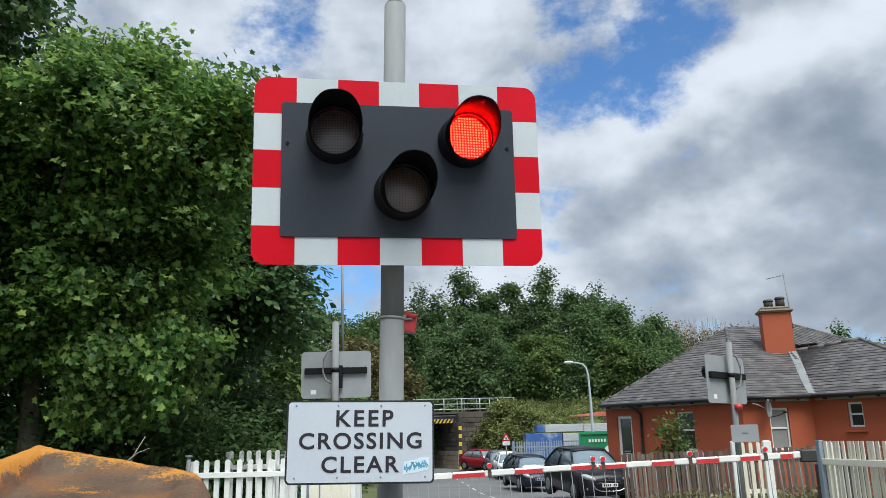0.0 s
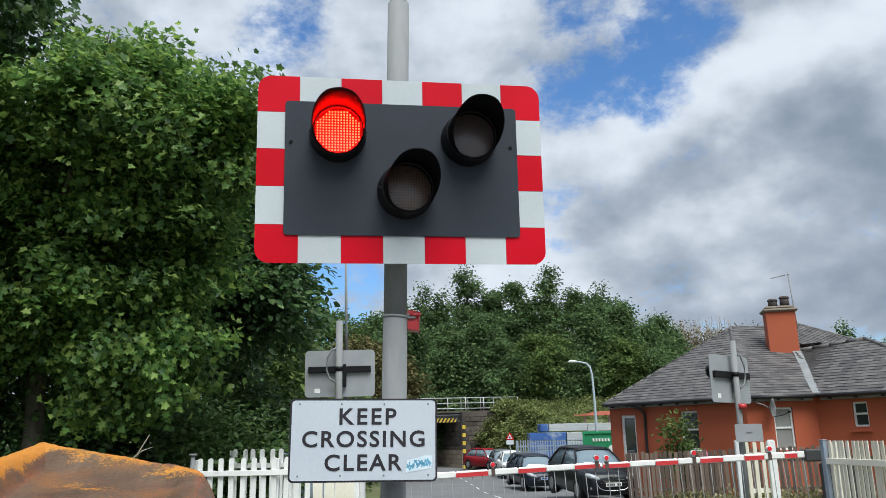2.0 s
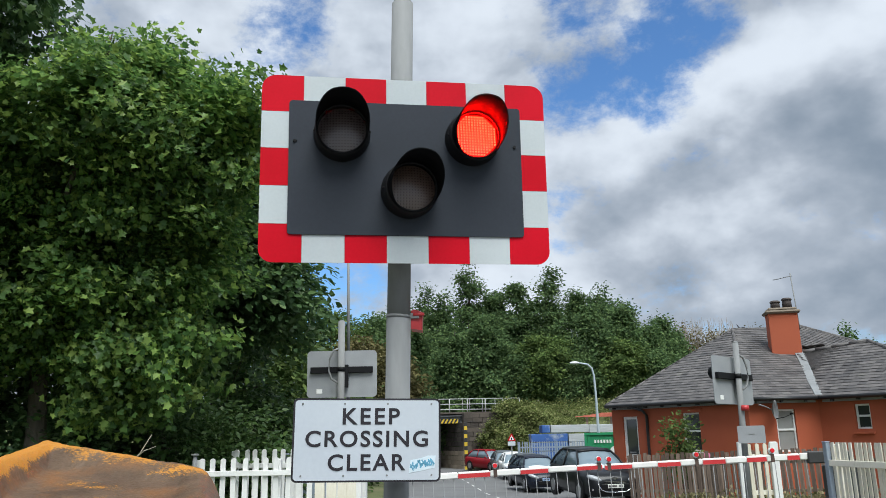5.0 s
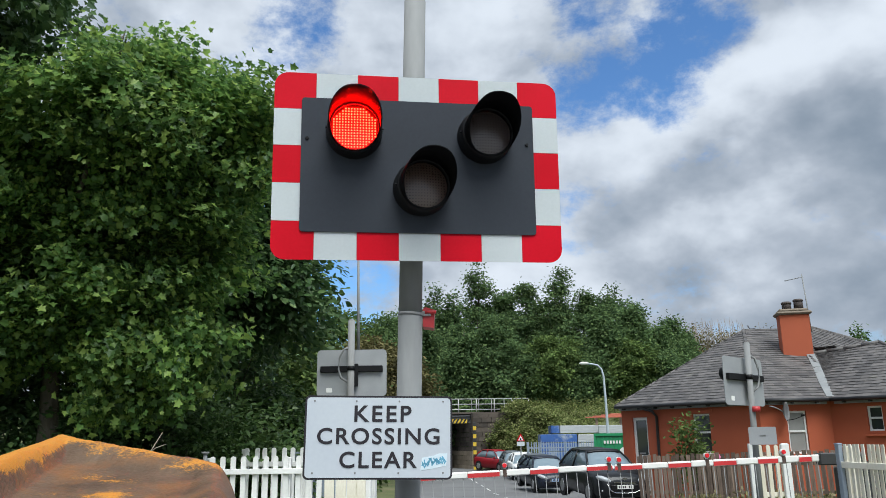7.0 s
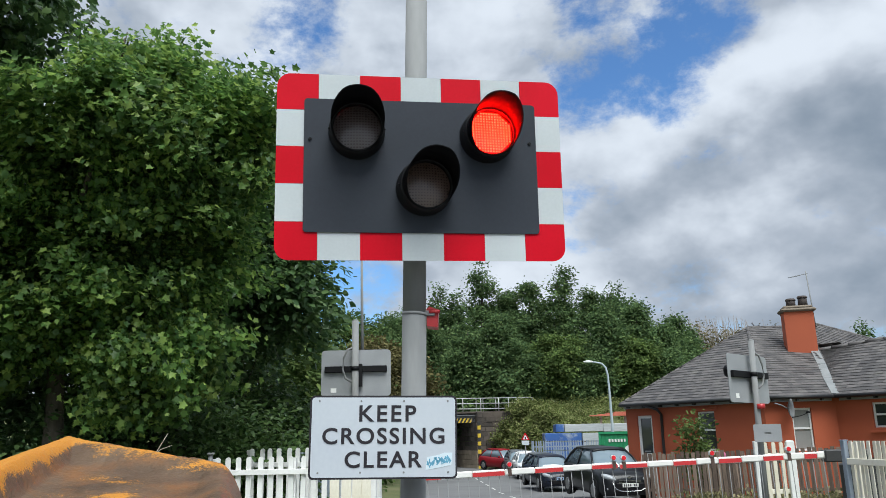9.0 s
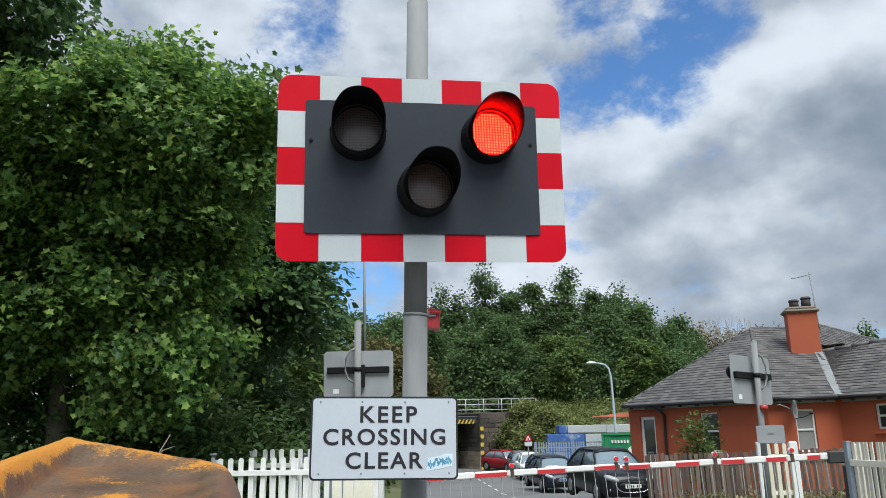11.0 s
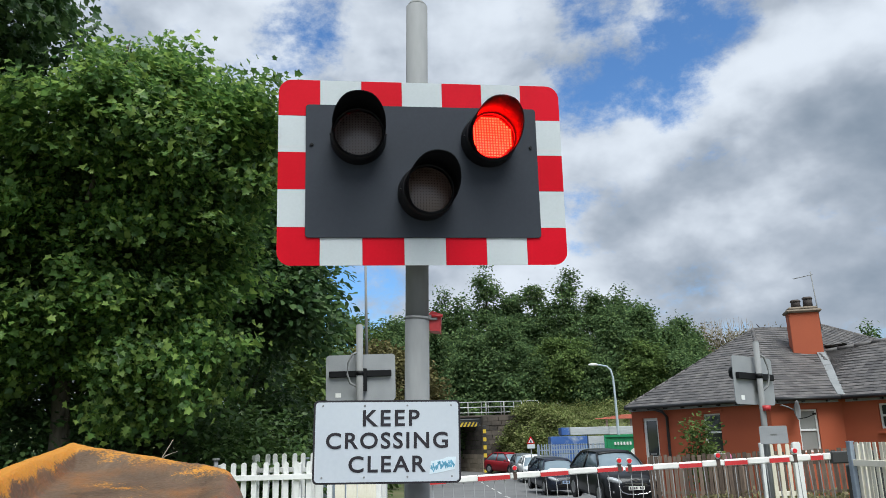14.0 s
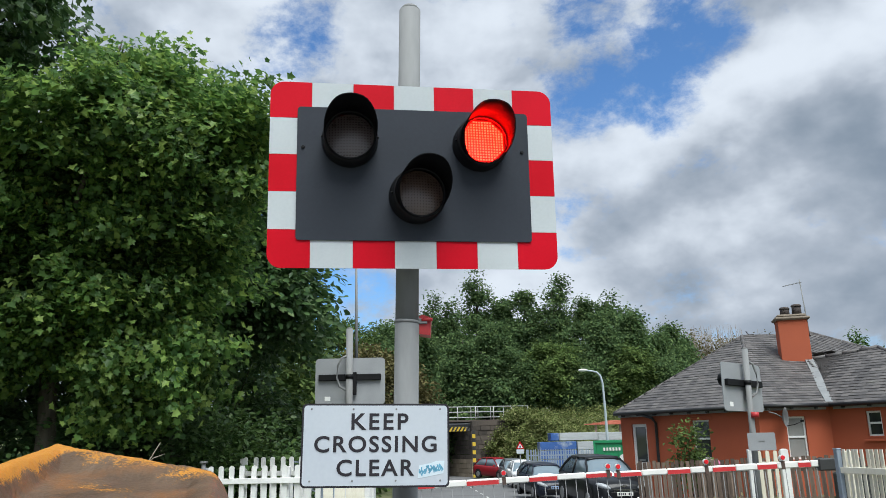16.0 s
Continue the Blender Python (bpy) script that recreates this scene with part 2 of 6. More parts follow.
GALV = surface("galvanised_steel", (0.185, 0.19, 0.19), (0.255, 0.26, 0.26), 0.72, 0.0, 3, 40, 0.05, (0.17, 0.165, 0.155), 0.61, (1, 1, 0.25), spec=0.25)
GREY_PAINT = surface("grey_sign_back", (0.26, 0.27, 0.28), (0.32, 0.33, 0.34), 0.5, 0.1, 4, 60, 0.04)
RED_FILM = surface("red_reflective_film", (0.52, 0.002, 0.012), (0.61, 0.003, 0.017), 0.5, 0, 4, 90, 0.02, random_piece=0.25, spec=0.12)
WHITE_FILM = surface("white_reflective_film", (0.47, 0.51, 0.525), (0.54, 0.58, 0.595), 0.5, 0, 4, 90, 0.02, random_piece=0.2, spec=0.2)
BOARD_BLACK = surface("dark_grey_backing_board", (0.024, 0.029, 0.039), (0.032, 0.038, 0.050), 0.6, 0, 3, 80, 0.03, spec=0.25)
BLACK_PLASTIC = surface("black_plastic", (0.005, 0.005, 0.006), (0.008, 0.008, 0.009), 0.55, 0, 6, 90, 0.05, spec=0.2)
VISOR_BLACK = surface("matt_black_visor", (0.0035, 0.0035, 0.0045), (0.005, 0.005, 0.006), 0.8, 0, 6, 90, 0.04, spec=0.08)
SIGN_WHITE = surface("white_sign_face", (0.47, 0.51, 0.56), (0.53, 0.57, 0.61), 0.35, 0, 3, 70, 0.02, (0.50, 0.52, 0.52), 0.68)
SIGN_BLACK = surface("black_sign_lettering", (0.012, 0.010, 0.014), (0.022, 0.018, 0.024), 0.45, 0, 6, 90, 0.0)
STICKER = surface("pale_blue_sticker", (0.55, 0.66, 0.72), (0.66, 0.74, 0.78), 0.5, 0, 30, 90, 0.02)
STICKER_INK = surface("blue_sticker_ink", (0.10, 0.32, 0.46), (0.14, 0.40, 0.55), 0.5, 0, 30, 90, 0.0)
RED_PLASTIC = surface("red_plastic", (0.38, 0.022, 0.026), (0.48, 0.034, 0.036), 0.45, 0, 6, 60, 0.05)
LENS_OFF = surface("unlit_smoked_lens", (0.085, 0.066, 0.066), (0.11, 0.086, 0.084), 0.3, 0, 20, 120, 0.03, spec=0.7)
LENS_AMBER = surface("unlit_amber_lens", (0.10, 0.064, 0.052), (0.13, 0.084, 0.066), 0.3, 0, 20, 120, 0.03, spec=0.7)
LED_FACE = glow("lit_red_lens", (1.0, 0.006, 0.004), 0.24, 0.001)
LED_DOT = glow("lit_red_diode", (1.0, 0.0013, 0.0005), 300.0, 0.02)
LENS_BUMP = surface("smoked_lens_relief", (0.030, 0.015, 0.014), (0.045, 0.024, 0.02), 0.2, 0, 20, 120, 0.0, spec=0.8)
WHITE_PAINT = surface("weathered_white_paint", (0.62, 0.62, 0.60), (0.78, 0.78, 0.76), 0.55, 0, 5, 60, 0.1, (0.40, 0.37, 0.30), 0.66, random_piece=0.3)
CREAM_PAINT = surface("weathered_cream_paint", (0.62, 0.57, 0.45), (0.80, 0.76, 0.65), 0.6, 0, 5, 60, 0.12, (0.30, 0.23, 0.13), 0.62, (1, 1, 0.4), random_piece=0.5)
BARRIER_RED = surface("barrier_red", (0.46, 0.022, 0.026), (0.55, 0.034, 0.036), 0.5, 0, 4, 60, 0.03)
BARRIER_WHITE = surface("barrier_white", (0.70, 0.69, 0.65), (0.80, 0.79, 0.75), 0.45, 0, 4, 60, 0.03, (0.55, 0.52, 0.46), 0.66)
BROWN_WOOD = surface("brown_stained_boards", (0.105, 0.074, 0.057), (0.24, 0.172, 0.130), 0.75, 0, 4, 50, 0.4, (0.20, 0.165, 0.13), 0.58, (6, 6, 0.7), random_piece=0.9)
RENDER_WALL = surface("terracotta_rendered_wall", (0.34, 0.075, 0.032), (0.40, 0.093, 0.041), 0.85, 0, 0.8, 45, 0.25, (0.28, 0.07, 0.036), 0.66)
SLATE = surface("weathered_slate", (0.062, 0.058, 0.058), (0.135, 0.125, 0.12), 0.62, 0, 2.5, 40, 0.25, (0.17, 0.165, 0.14), 0.68, island=0.5)
LEAD = surface("lead_flashing", (0.19, 0.20, 0.205), (0.27, 0.28, 0.28), 0.6, 0.1, 4, 50, 0.15)
CLAY_POT = surface("sooty_clay_pot", (0.045, 0.034, 0.032), (0.075, 0.06, 0.055), 0.8, 0, 8, 60, 0.2)
STONE_CAP = surface("mossy_stone_cap", (0.13, 0.105, 0.08), (0.22, 0.18, 0.14), 0.9, 0, 8, 60, 0.4)
LAMP_RED = surface("bright_red_lamp_lens", (0.62, 0.012, 0.02), (0.72, 0.02, 0.03), 0.3, 0, 6, 60, 0.02)
DARK_CLAMP = surface("rusty_dark_clamp", (0.05, 0.035, 0.03), (0.10, 0.06, 0.045), 0.7, 0, 8, 60, 0.2)
WINDOW_WHITE = surface("white_window_frame", (0.68, 0.69, 0.68), (0.76, 0.77, 0.76), 0.4, 0, 5, 60, 0.02)
WINDOW_GLASS = glass("dark_window_glass", (0.035, 0.04, 0.04), 0.05)
BLIND = surface("grey_window_blind", (0.20, 0.20, 0.19), (0.25, 0.25, 0.24), 0.7, 0, 3, 60, 0.02)
GUTTER = surface("black_gutter", (0.012, 0.012, 0.013), (0.022, 0.022, 0.023), 0.45, 0, 6, 60, 0.03)
ASPHALT = surface("worn_asphalt", (0.12, 0.12, 0.122), (0.17, 0.17, 0.17), 0.85, 0, 0.5, 60, 0.3, (0.10, 0.10, 0.10), 0.63)
ROAD_PAINT = surface("worn_white_road_paint", (0.5, 0.5, 0.48), (0.62, 0.62, 0.6), 0.7, 0, 5, 60, 0.1, (0.2, 0.2, 0.2), 0.6)
GROUND_GREEN = surface("rough_grass", (0.055, 0.075, 0.022), (0.12, 0.13, 0.05), 0.95, 0, 0.7, 25, 0.8, (0.15, 0.125, 0.07), 0.62)
KERB_STONE = surface("kerb_stone", (0.22, 0.21, 0.20), (0.32, 0.31, 0.29), 0.85, 0, 4, 60, 0.2)
STONE = surface("blackened_bridge_stone", (0.040, 0.034, 0.029), (0.10, 0.082, 0.067), 0.9, 0, 1.2, 20, 0.5, (0.16, 0.13, 0.10), 0.66, island=0.5)
PALE_STONE = surface("pale_lower_bridge_stone", (0.26, 0.21, 0.155), (0.40, 0.33, 0.25), 0.9, 0, 1.2, 20, 0.5, island=0.4)
BRIDGE_STEEL = surface("grey_bridge_girder", (0.14, 0.15, 0.16), (0.20, 0.21, 0.22), 0.6, 0.1, 1.5, 30, 0.1, (0.16, 0.09, 0.05), 0.66)
RAIL_STEEL = surface("galvanised_handrail", (0.36, 0.37, 0.35), (0.46, 0.47, 0.45), 0.55, 0.2, 3, 40, 0.05)
HAZARD_YELLOW = surface("hazard_yellow", (0.58, 0.40, 0.03), (0.66, 0.47, 0.05), 0.5, 0, 3, 50, 0.05)
HAZARD_BLACK = surface("hazard_black", (0.02, 0.02, 0.02), (0.035, 0.035, 0.035), 0.5, 0, 3, 50, 0.05)
GREEN_STEEL = surface("green_container_steel", (0.012, 0.21, 0.085), (0.018, 0.26, 0.11), 0.5, 0, 2, 40, 0.05, (0.02, 0.16, 0.07), 0.66)
BLUE_WRAP = surface("blue_plastic_wrap", (0.03, 0.085, 0.27), (0.05, 0.13, 0.36), 0.4, 0, 3, 30, 0.3, (0.36, 0.40, 0.44), 0.58)
PALE_WRAP = surface("pale_stacked_boards", (0.34, 0.36, 0.37), (0.48, 0.50, 0.51), 0.6, 0, 3, 30, 0.3, (0.3, 0.29, 0.26), 0.64, (0.6, 0.6, 8))
RED_PIPES = surface("orange_red_lengths", (0.42, 0.09, 0.05), (0.52, 0.16, 0.10), 0.6, 0, 3, 30, 0.1)
BLUE_GREY = surface("blue_grey_palisade", (0.22, 0.27, 0.33), (0.30, 0.35, 0.41), 0.5, 0.1, 3, 40, 0.05)
LAMP_STEEL = surface("pale_lamp_column", (0.36, 0.42, 0.46), (0.44, 0.50, 0.54), 0.5, 0.1, 3, 40, 0.05)
BARK = surface("grey_brown_bark", (0.05, 0.042, 0.033), (0.10, 0.085, 0.065), 0.9, 0, 4, 30, 0.8, stretch=(3, 3, 0.6))
TWIG = surface("bare_grey_twigs", (0.15, 0.125, 0.10), (0.24, 0.21, 0.17), 0.9, 0, 4, 30, 0.3)
DRY_TWIG = surface("pale_dead_twig", (0.30, 0.26, 0.20), (0.40, 0.35, 0.27), 0.9, 0, 8, 30, 0.2)
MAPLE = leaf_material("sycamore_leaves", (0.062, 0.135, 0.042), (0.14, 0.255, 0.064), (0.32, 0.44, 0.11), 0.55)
# dark leaves; on the shaded tree and undergrowth the shade is in this colour
MAPLE_DARK_SHADE = leaf_material("dark_and_shaded_leaves", (0.0405, 0.0864, 0.0324), (0.0702, 0.1377, 0.0459), (0.1283, 0.2025, 0.0702), 0.35)
WOOD_LEAVES = leaf_material("woodland_leaves", (0.062, 0.112, 0.050), (0.108, 0.176, 0.070), (0.17, 0.245, 0.092), 0.4, 0.9)
YELLOW_LEAVES = leaf_material("yellowing_leaves", (0.066, 0.112, 0.036), (0.115, 0.178, 0.052), (0.18, 0.245, 0.072), 0.35, 0.8)
BROWN_LEAVES = leaf_material("browning_scrub_leaves", (0.084, 0.077, 0.0336), (0.14, 0.1288, 0.0504), (0.196, 0.168, 0.077), 0.3, 0.7)
BANK_LEAVES = leaf_material("embankment_scrub", (0.1072, 0.1450, 0.0428), (0.1826, 0.2142, 0.0731), (0.2646, 0.2772, 0.1198), 0.3, 0.8)
DRY_GRASS = leaf_material("dry_verge_grass", (0.10, 0.105, 0.045), (0.19, 0.17, 0.085), (0.28, 0.24, 0.14), 0.3, 0.8)
BRAMBLE = leaf_material("bramble_leaves", (0.045, 0.0975, 0.027), (0.0825, 0.15, 0.042), (0.135, 0.21, 0.0675), 0.35)
TYRE = surface("tyre_rubber", (0.012, 0.012, 0.012), (0.022, 0.022, 0.022), 0.85, 0, 8, 60, 0.1)
ALLOY = surface("alloy_wheel", (0.30, 0.30, 0.31), (0.40, 0.40, 0.41), 0.35, 0.7, 8, 60, 0.02)
CHROME = surface("chrome_trim", (0.55, 0.56, 0.57), (0.62, 0.63, 0.64), 0.15, 0.9, 8, 60, 0.0)
# the pale blue base colour stands in for sky reflected in the windscreens
CAR_GLASS = glass("sky_tinted_car_glass", (0.17, 0.225, 0.26), 0.03)
HEADLIGHT = surface("clear_headlight", (0.26, 0.28, 0.30), (0.42, 0.44, 0.46), 0.2, 0.0, 14, 60, 0.02)
PLATE_WHITE = surface("pale_plate", (0.62, 0.62, 0.58), (0.70, 0.70, 0.66), 0.4, 0, 8, 60, 0.0)
PLATE_BLUE = surface("blue_tinted_plate", (0.25, 0.36, 0.55), (0.32, 0.44, 0.62), 0.4, 0, 8, 60, 0.0)


def car_paint(name, c):
    return surface(name, c, tuple(v * 1.15 + 0.002 for v in c), 0.4, 0.0, 3, 60, 0.0, coat=0.25, spec=0.2)


def rusty_paint():
    """Yellow paint worn through to brown steel and orange rust."""
    m = surface("worn_yellow_paint", (0.055, 0.031, 0.015), (0.135, 0.085, 0.049), 0.6, 0.0, 11, 120, 0.6, (0.19, 0.080, 0.022), 0.56)
    nt = m.node_tree
    N, L = nt.nodes.new, nt.links.new
    p = nt.nodes["Principled BSDF"]
    base = p.inputs["Base Color"].links[0].from_socket
    tc = N("ShaderNodeTexCoord")
    at = N("ShaderNodeAttribute")
    at.attribute_name = "paint"
    n1, n2, mp = N("ShaderNodeTexNoise"), N("ShaderNodeTexNoise"), N("ShaderNodeMapping")
    mp.inputs["Scale"].default_value, mp.inputs["Rotation"].default_value = (1, 1.7, 1), (0, 0, radians(20))
    L(tc.outputs["Object"], mp.inputs[0])
    for n, s, d in ((n1, 10, 9), (n2, 210, 6)):
        n.inputs["Scale"].default_value, n.inputs["Detail"].default_value, n.inputs["Roughness"].default_value = s, d, 0.68
        L(mp.outputs[0], n.inputs["Vector"])
    s1 = N("ShaderNodeMath")
    s1.operation = "MULTIPLY_ADD"
    L(n2.outputs["Fac"], s1.inputs[0])
    s1.inputs[1].default_value = 0.7
    L(n1.outputs["Fac"], s1.inputs[2])
    s2 = N("ShaderNodeMath")
    s2.operation = "MULTIPLY_ADD"
    L(at.outputs["Fac"], s2.inputs[0])
    s2.inputs[1].default_value = 0.62
    L(s1.outputs[0], s2.inputs[2])
    r = N("ShaderNodeMapRange")
    r.inputs["From Min"].default_value, r.inputs["From Max"].default_value = 1.03, 1.13
    L(s2.outputs[0], r.inputs["Value"])
    paint = N("ShaderNodeMix")
    paint.data_type = "RGBA"
    L(n2.outputs["Fac"], paint.inputs[0])
    paint.inputs[6].default_value, paint.inputs[7].default_value = (0.38, 0.115, 0.010, 1), (0.54, 0.265, 0.024, 1)
    mx = N("ShaderNodeMix")
    mx.data_type = "RGBA"
    L(r.outputs[0], mx.inputs[0])
    L(base, mx.inputs[6])
    L(paint.outputs[2], mx.inputs[7])
    L(mx.outputs[2], p.inputs["Base Color"])
    return m


WORN_YELLOW = rusty_paint()


# ---------------- ground and road ----------------
def lerp_table(v, rows):
    if v <= rows[0][0]:
        return rows[0][1]
    for (a, p), (b, q) in zip(rows, rows[1:]):
        if v <= b:
            return p + (q - p) * (v - a) / (b - a)
    return rows[-1][1]


ROAD_FALL = [(14, 0.0), (24, -0.66), (36, -1.02), (50, -1.24), (64, -1.22), (90, -1.3)]
ROAD_LEFT = [(-60, 0.4), (6, 0.4), (12, -1.6), (24, -1.9), (40, -3.0), (64, -5.2), (90, -8.0)]
ROAD_RIGHT = [(-60, 4.2), (12, 4.2), (24, 6.3), (36, 5.4), (50, 5.2), (60, 4.5), (65, 1.0), (90, -1.5)]


def ground_z(x, y):
    z = lerp_table(y, ROAD_FALL)
    r, l = lerp_table(y, ROAD_RIGHT), lerp_table(y, ROAD_LEFT)
    if y > 50:                       # railway embankment across the road
        up = min(1, max(0, (y - 52) / 14)) if x > r + 2 else min(1, max(0, (y - 50) / 16))
        side = min(1, max(0, (x - r - 0.6) / 3.0)) if x > r else (min(1, max(0, (l - 0.6 - x) / 3.0)) if x < l else 0)
        z += side * up * 4.6
    if y > 90:
        z += min(1, (y - 90) / 30) * 3.0 * (1 if (x > r + 4 or x < l - 4) else 0)
    if x < l - 1.0 and 9 < y < 50:   # low bank under the trees
        z += min(1, (l - 1.0 - x) / 3.0) * 0.35
    return z


def build_ground():
    xs = [-2500, -900, -300, -120, -80] + [x * 1.0 for x in range(-60, 61)] + [80, 120, 300, 900, 2500]
    ys = [-2500, -900, -300, -100, -60, -30, -15, -5, 0, 5, 10] + [float(y) for y in range(12, 100)] + [104, 112, 120, 150, 220, 400, 900, 2500]
    verts = [(x, y, ground_z(max(-60, min(60, x)), y) + (0.05 * noise.noise((x * 0.4, y * 0.4, 0)) if not lerp_table(y, ROAD_LEFT) - 1 < x < lerp_table(y, ROAD_RIGHT) + 1 else -0.03))
             for y in ys for x in xs]
    n = len(xs)
    faces = [(j * n + i, j * n + i + 1, (j + 1) * n + i + 1, (j + 1) * n + i) for j in range(len(ys) - 1) for i in range(n - 1)]
    tagged(from_arrays("ground", verts, faces, GROUND_GREEN, smooth=True), "rough grass and weeds beside the road", "ground", kind="structure")
    ys = [-60.0, -30, -10, 0, 6, 12] + [float(y) for y in range(13, 91)]
    verts, faces = [], []
    for y in ys:
        l, r = lerp_table(y, ROAD_LEFT), lerp_table(y, ROAD_RIGHT)
        for k in range(7):
            verts.append((l + (r - l) * k / 6, y, lerp_table(y, ROAD_FALL) + 0.02))
    for j in range(len(ys) - 1):
        for k in range(6):
            faces.append((j * 7 + k, j * 7 + k + 1, (j + 1) * 7 + k + 1, (j + 1) * 7 + k))
    tagged(from_arrays("road", verts, faces, ASPHALT), "worn grey asphalt road running under a railway bridge", "road", kind="structure")
    for side, table in (("left", ROAD_LEFT), ("right", ROAD_RIGHT)):
        bm = bmesh.new()
        for y in range(16, 64):
            a = Vector((lerp_table(y, table), y, lerp_table(y, ROAD_FALL) + 0.05))
            b = Vector((lerp_table(y + 0.98, table), y + 0.98, lerp_table(y + 0.98, ROAD_FALL) + 0.05))
            m = Matrix.Translation((a + b) / 2) @ (b - a).to_track_quat("Y", "Z").to_matrix().to_4x4()
            block(bm, (0, 0, 0), (0.14, (b - a).length, 0.2), m)
        tagged(part("kerb", bm, KERB_STONE), "grey concrete kerb along the road", "kerb", kind="structure")
    bm = bmesh.new()
    block(bm, (-1.2, -10, 0.0), (3.0, 34, 0.06), bevel=0.01)
    tagged(part("pavement", bm, ASPHALT), "grey asphalt footway beside the road", "pavement", kind="structure")
    bm = bmesh.new()
    y = 22.0
    while y < 60:                     # worn centre dashes
        c = (lerp_table(y, ROAD_LEFT) + lerp_table(y, ROAD_RIGHT)) / 2
        c2 = (lerp_table(y + 2, ROAD_LEFT) + lerp_table(y + 2, ROAD_RIGHT)) / 2
        z0, z1 = lerp_table(y, ROAD_FALL) + 0.026, lerp_table(y + 2, ROAD_FALL) + 0.026
        bm.faces.new([bm.verts.new(p) for p in ((c - 0.04, y, z0), (c + 0.04, y, z0), (c2 + 0.04, y + 2, z1), (c2 - 0.04, y + 2, z1))])
        y += 4
    tagged(part("road_marking", bm, ROAD_PAINT), "worn white dashes along the road centre", "road marking", kind="structure")


build_ground()


# ---------------- trees and scrub ----------------
HALF = [(0, 0), (0.46, 0.0), (0.33, 0.26), (0.60, 0.56), (0.29, 0.62), (0, 1.0)]
MAPLE_LEAF = ([(x, y, 0.30 * x - 0.22 * y * y) for x, y in HALF] + [(-x, y, 0.30 * x - 0.22 * y * y) for x, y in HALF[1:-1]],
              [tuple(range(6)), (0, 5) + tuple(range(9, 5, -1))])
OVAL_LEAF = ([(0, 0, 0), (0.26, 0.3, 0.06), (0.2, 0.72, 0.06), (0, 1, 0), (-0.2, 0.72, 0.06), (-0.26, 0.3, 0.06)], [(0, 1, 2, 3), (0, 3, 4, 5)])
SPRAY = ([(0, 0, 0), (0.34, 0.42, 0.1), (0.04, 1, -0.06), (-0.32, 0.50, 0.06)], [(0, 1, 2), (0, 2, 3)])


def leaves(name, lobes, template, size, material, parent, seed, per_clump=30, clump=0.4, droop=0.3, shell=0.55, bough=0):
    """A crown: clumps of leaves over round lobes (centre, radii, clumps), most of them near the outside."""
    rng = np.random.default_rng(seed)
    tv, tf = np.array(template[0]), template[1]
    spots, outs = [], []
    for c, r, n in lobes:
        d = rng.normal(size=(n, 3))
        d /= np.linalg.norm(d, axis=1)[:, None]
        k = shell + (1 - shell) * rng.random(n) ** 0.6
        wob = 1 + 0.16 * np.sin(d[:, 0] * 5 + seed) * np.cos(d[:, 2] * 6 + seed * 2) + rng.normal(0, 0.07, n)
        at = np.array(c) + d * np.array(r) * (k * wob)[:, None]
        if bough:                     # gather the clumps into flat boughs with hollows between
            m = max(5, n // bough)
            pick = rng.integers(0, m, n)
            at = at[:m][pick] + rng.normal(0, 1, (n, 3)) * np.array((0.30, 0.30, 0.13)) * (0.55 + 0.35 * min(r))
            d = d[:m][pick] * 0.8 + d * 0.2
        spots.append(at)
        outs.append(d)
    spots, outs = np.concatenate(spots), np.concatenate(outs)
    n = len(spots) * per_clump
    idx = np.repeat(np.arange(len(spots)), per_clump)
    pos = spots[idx] + rng.normal(0, clump * 0.5, (n, 3)) * np.array((1, 1, 0.75))
    out = outs[idx] + rng.normal(0, 0.55, (n, 3))
    # leaf axes: the tip points outward and down, the face looks up and outward
    tip = out * np.array((1, 1, 0.4)) + np.array((0, 0, -droop)) + rng.normal(0, 0.35, (n, 3))
    tip /= np.linalg.norm(tip, axis=1)[:, None]
    face = np.array((0, 0, 0.7)) + outs[idx] * 0.8 + rng.normal(0, 0.45, (n, 3))
    face -= tip * np.sum(face * tip, axis=1)[:, None]
    face /= np.linalg.norm(face, axis=1)[:, None]
    side = np.cross(tip, face)
    s = size * (0.6 + 0.7 * rng.random(n))
    v = (pos[:, None, :] + s[:, None, None] * (tv[None, :, 0, None] * side[:, None, :] + tv[None, :, 1, None] * tip[:, None, :] + tv[None, :, 2, None] * face[:, None, :])).reshape(-1, 3)
    k = len(tv)
    sizes = np.array([len(f) for f in tf])
    flat = np.concatenate([np.array(f) for f in tf])
    loops = (np.arange(n)[:, None] * k + flat[None, :]).reshape(-1)
    totals = np.tile(sizes, n)
    me = bpy.data.meshes.new(name)
    me.vertices.add(len(v))
    me.vertices.foreach_set("co", v.astype(np.float32).reshape(-1))
    me.loops.add(len(loops))
    me.loops.foreach_set("vertex_index", loops.astype(np.int32))
    me.polygons.add(len(totals))
    me.polygons.foreach_set("loop_start", np.concatenate(([0], np.cumsum(totals)[:-1])).astype(np.int32))
    me.polygons.foreach_set("loop_total", totals.astype(np.int32))
    me.update(calc_edges=True)
    me.materials.append(material)
    ob = new(name, me)
    ob.parent = parent
    return ob


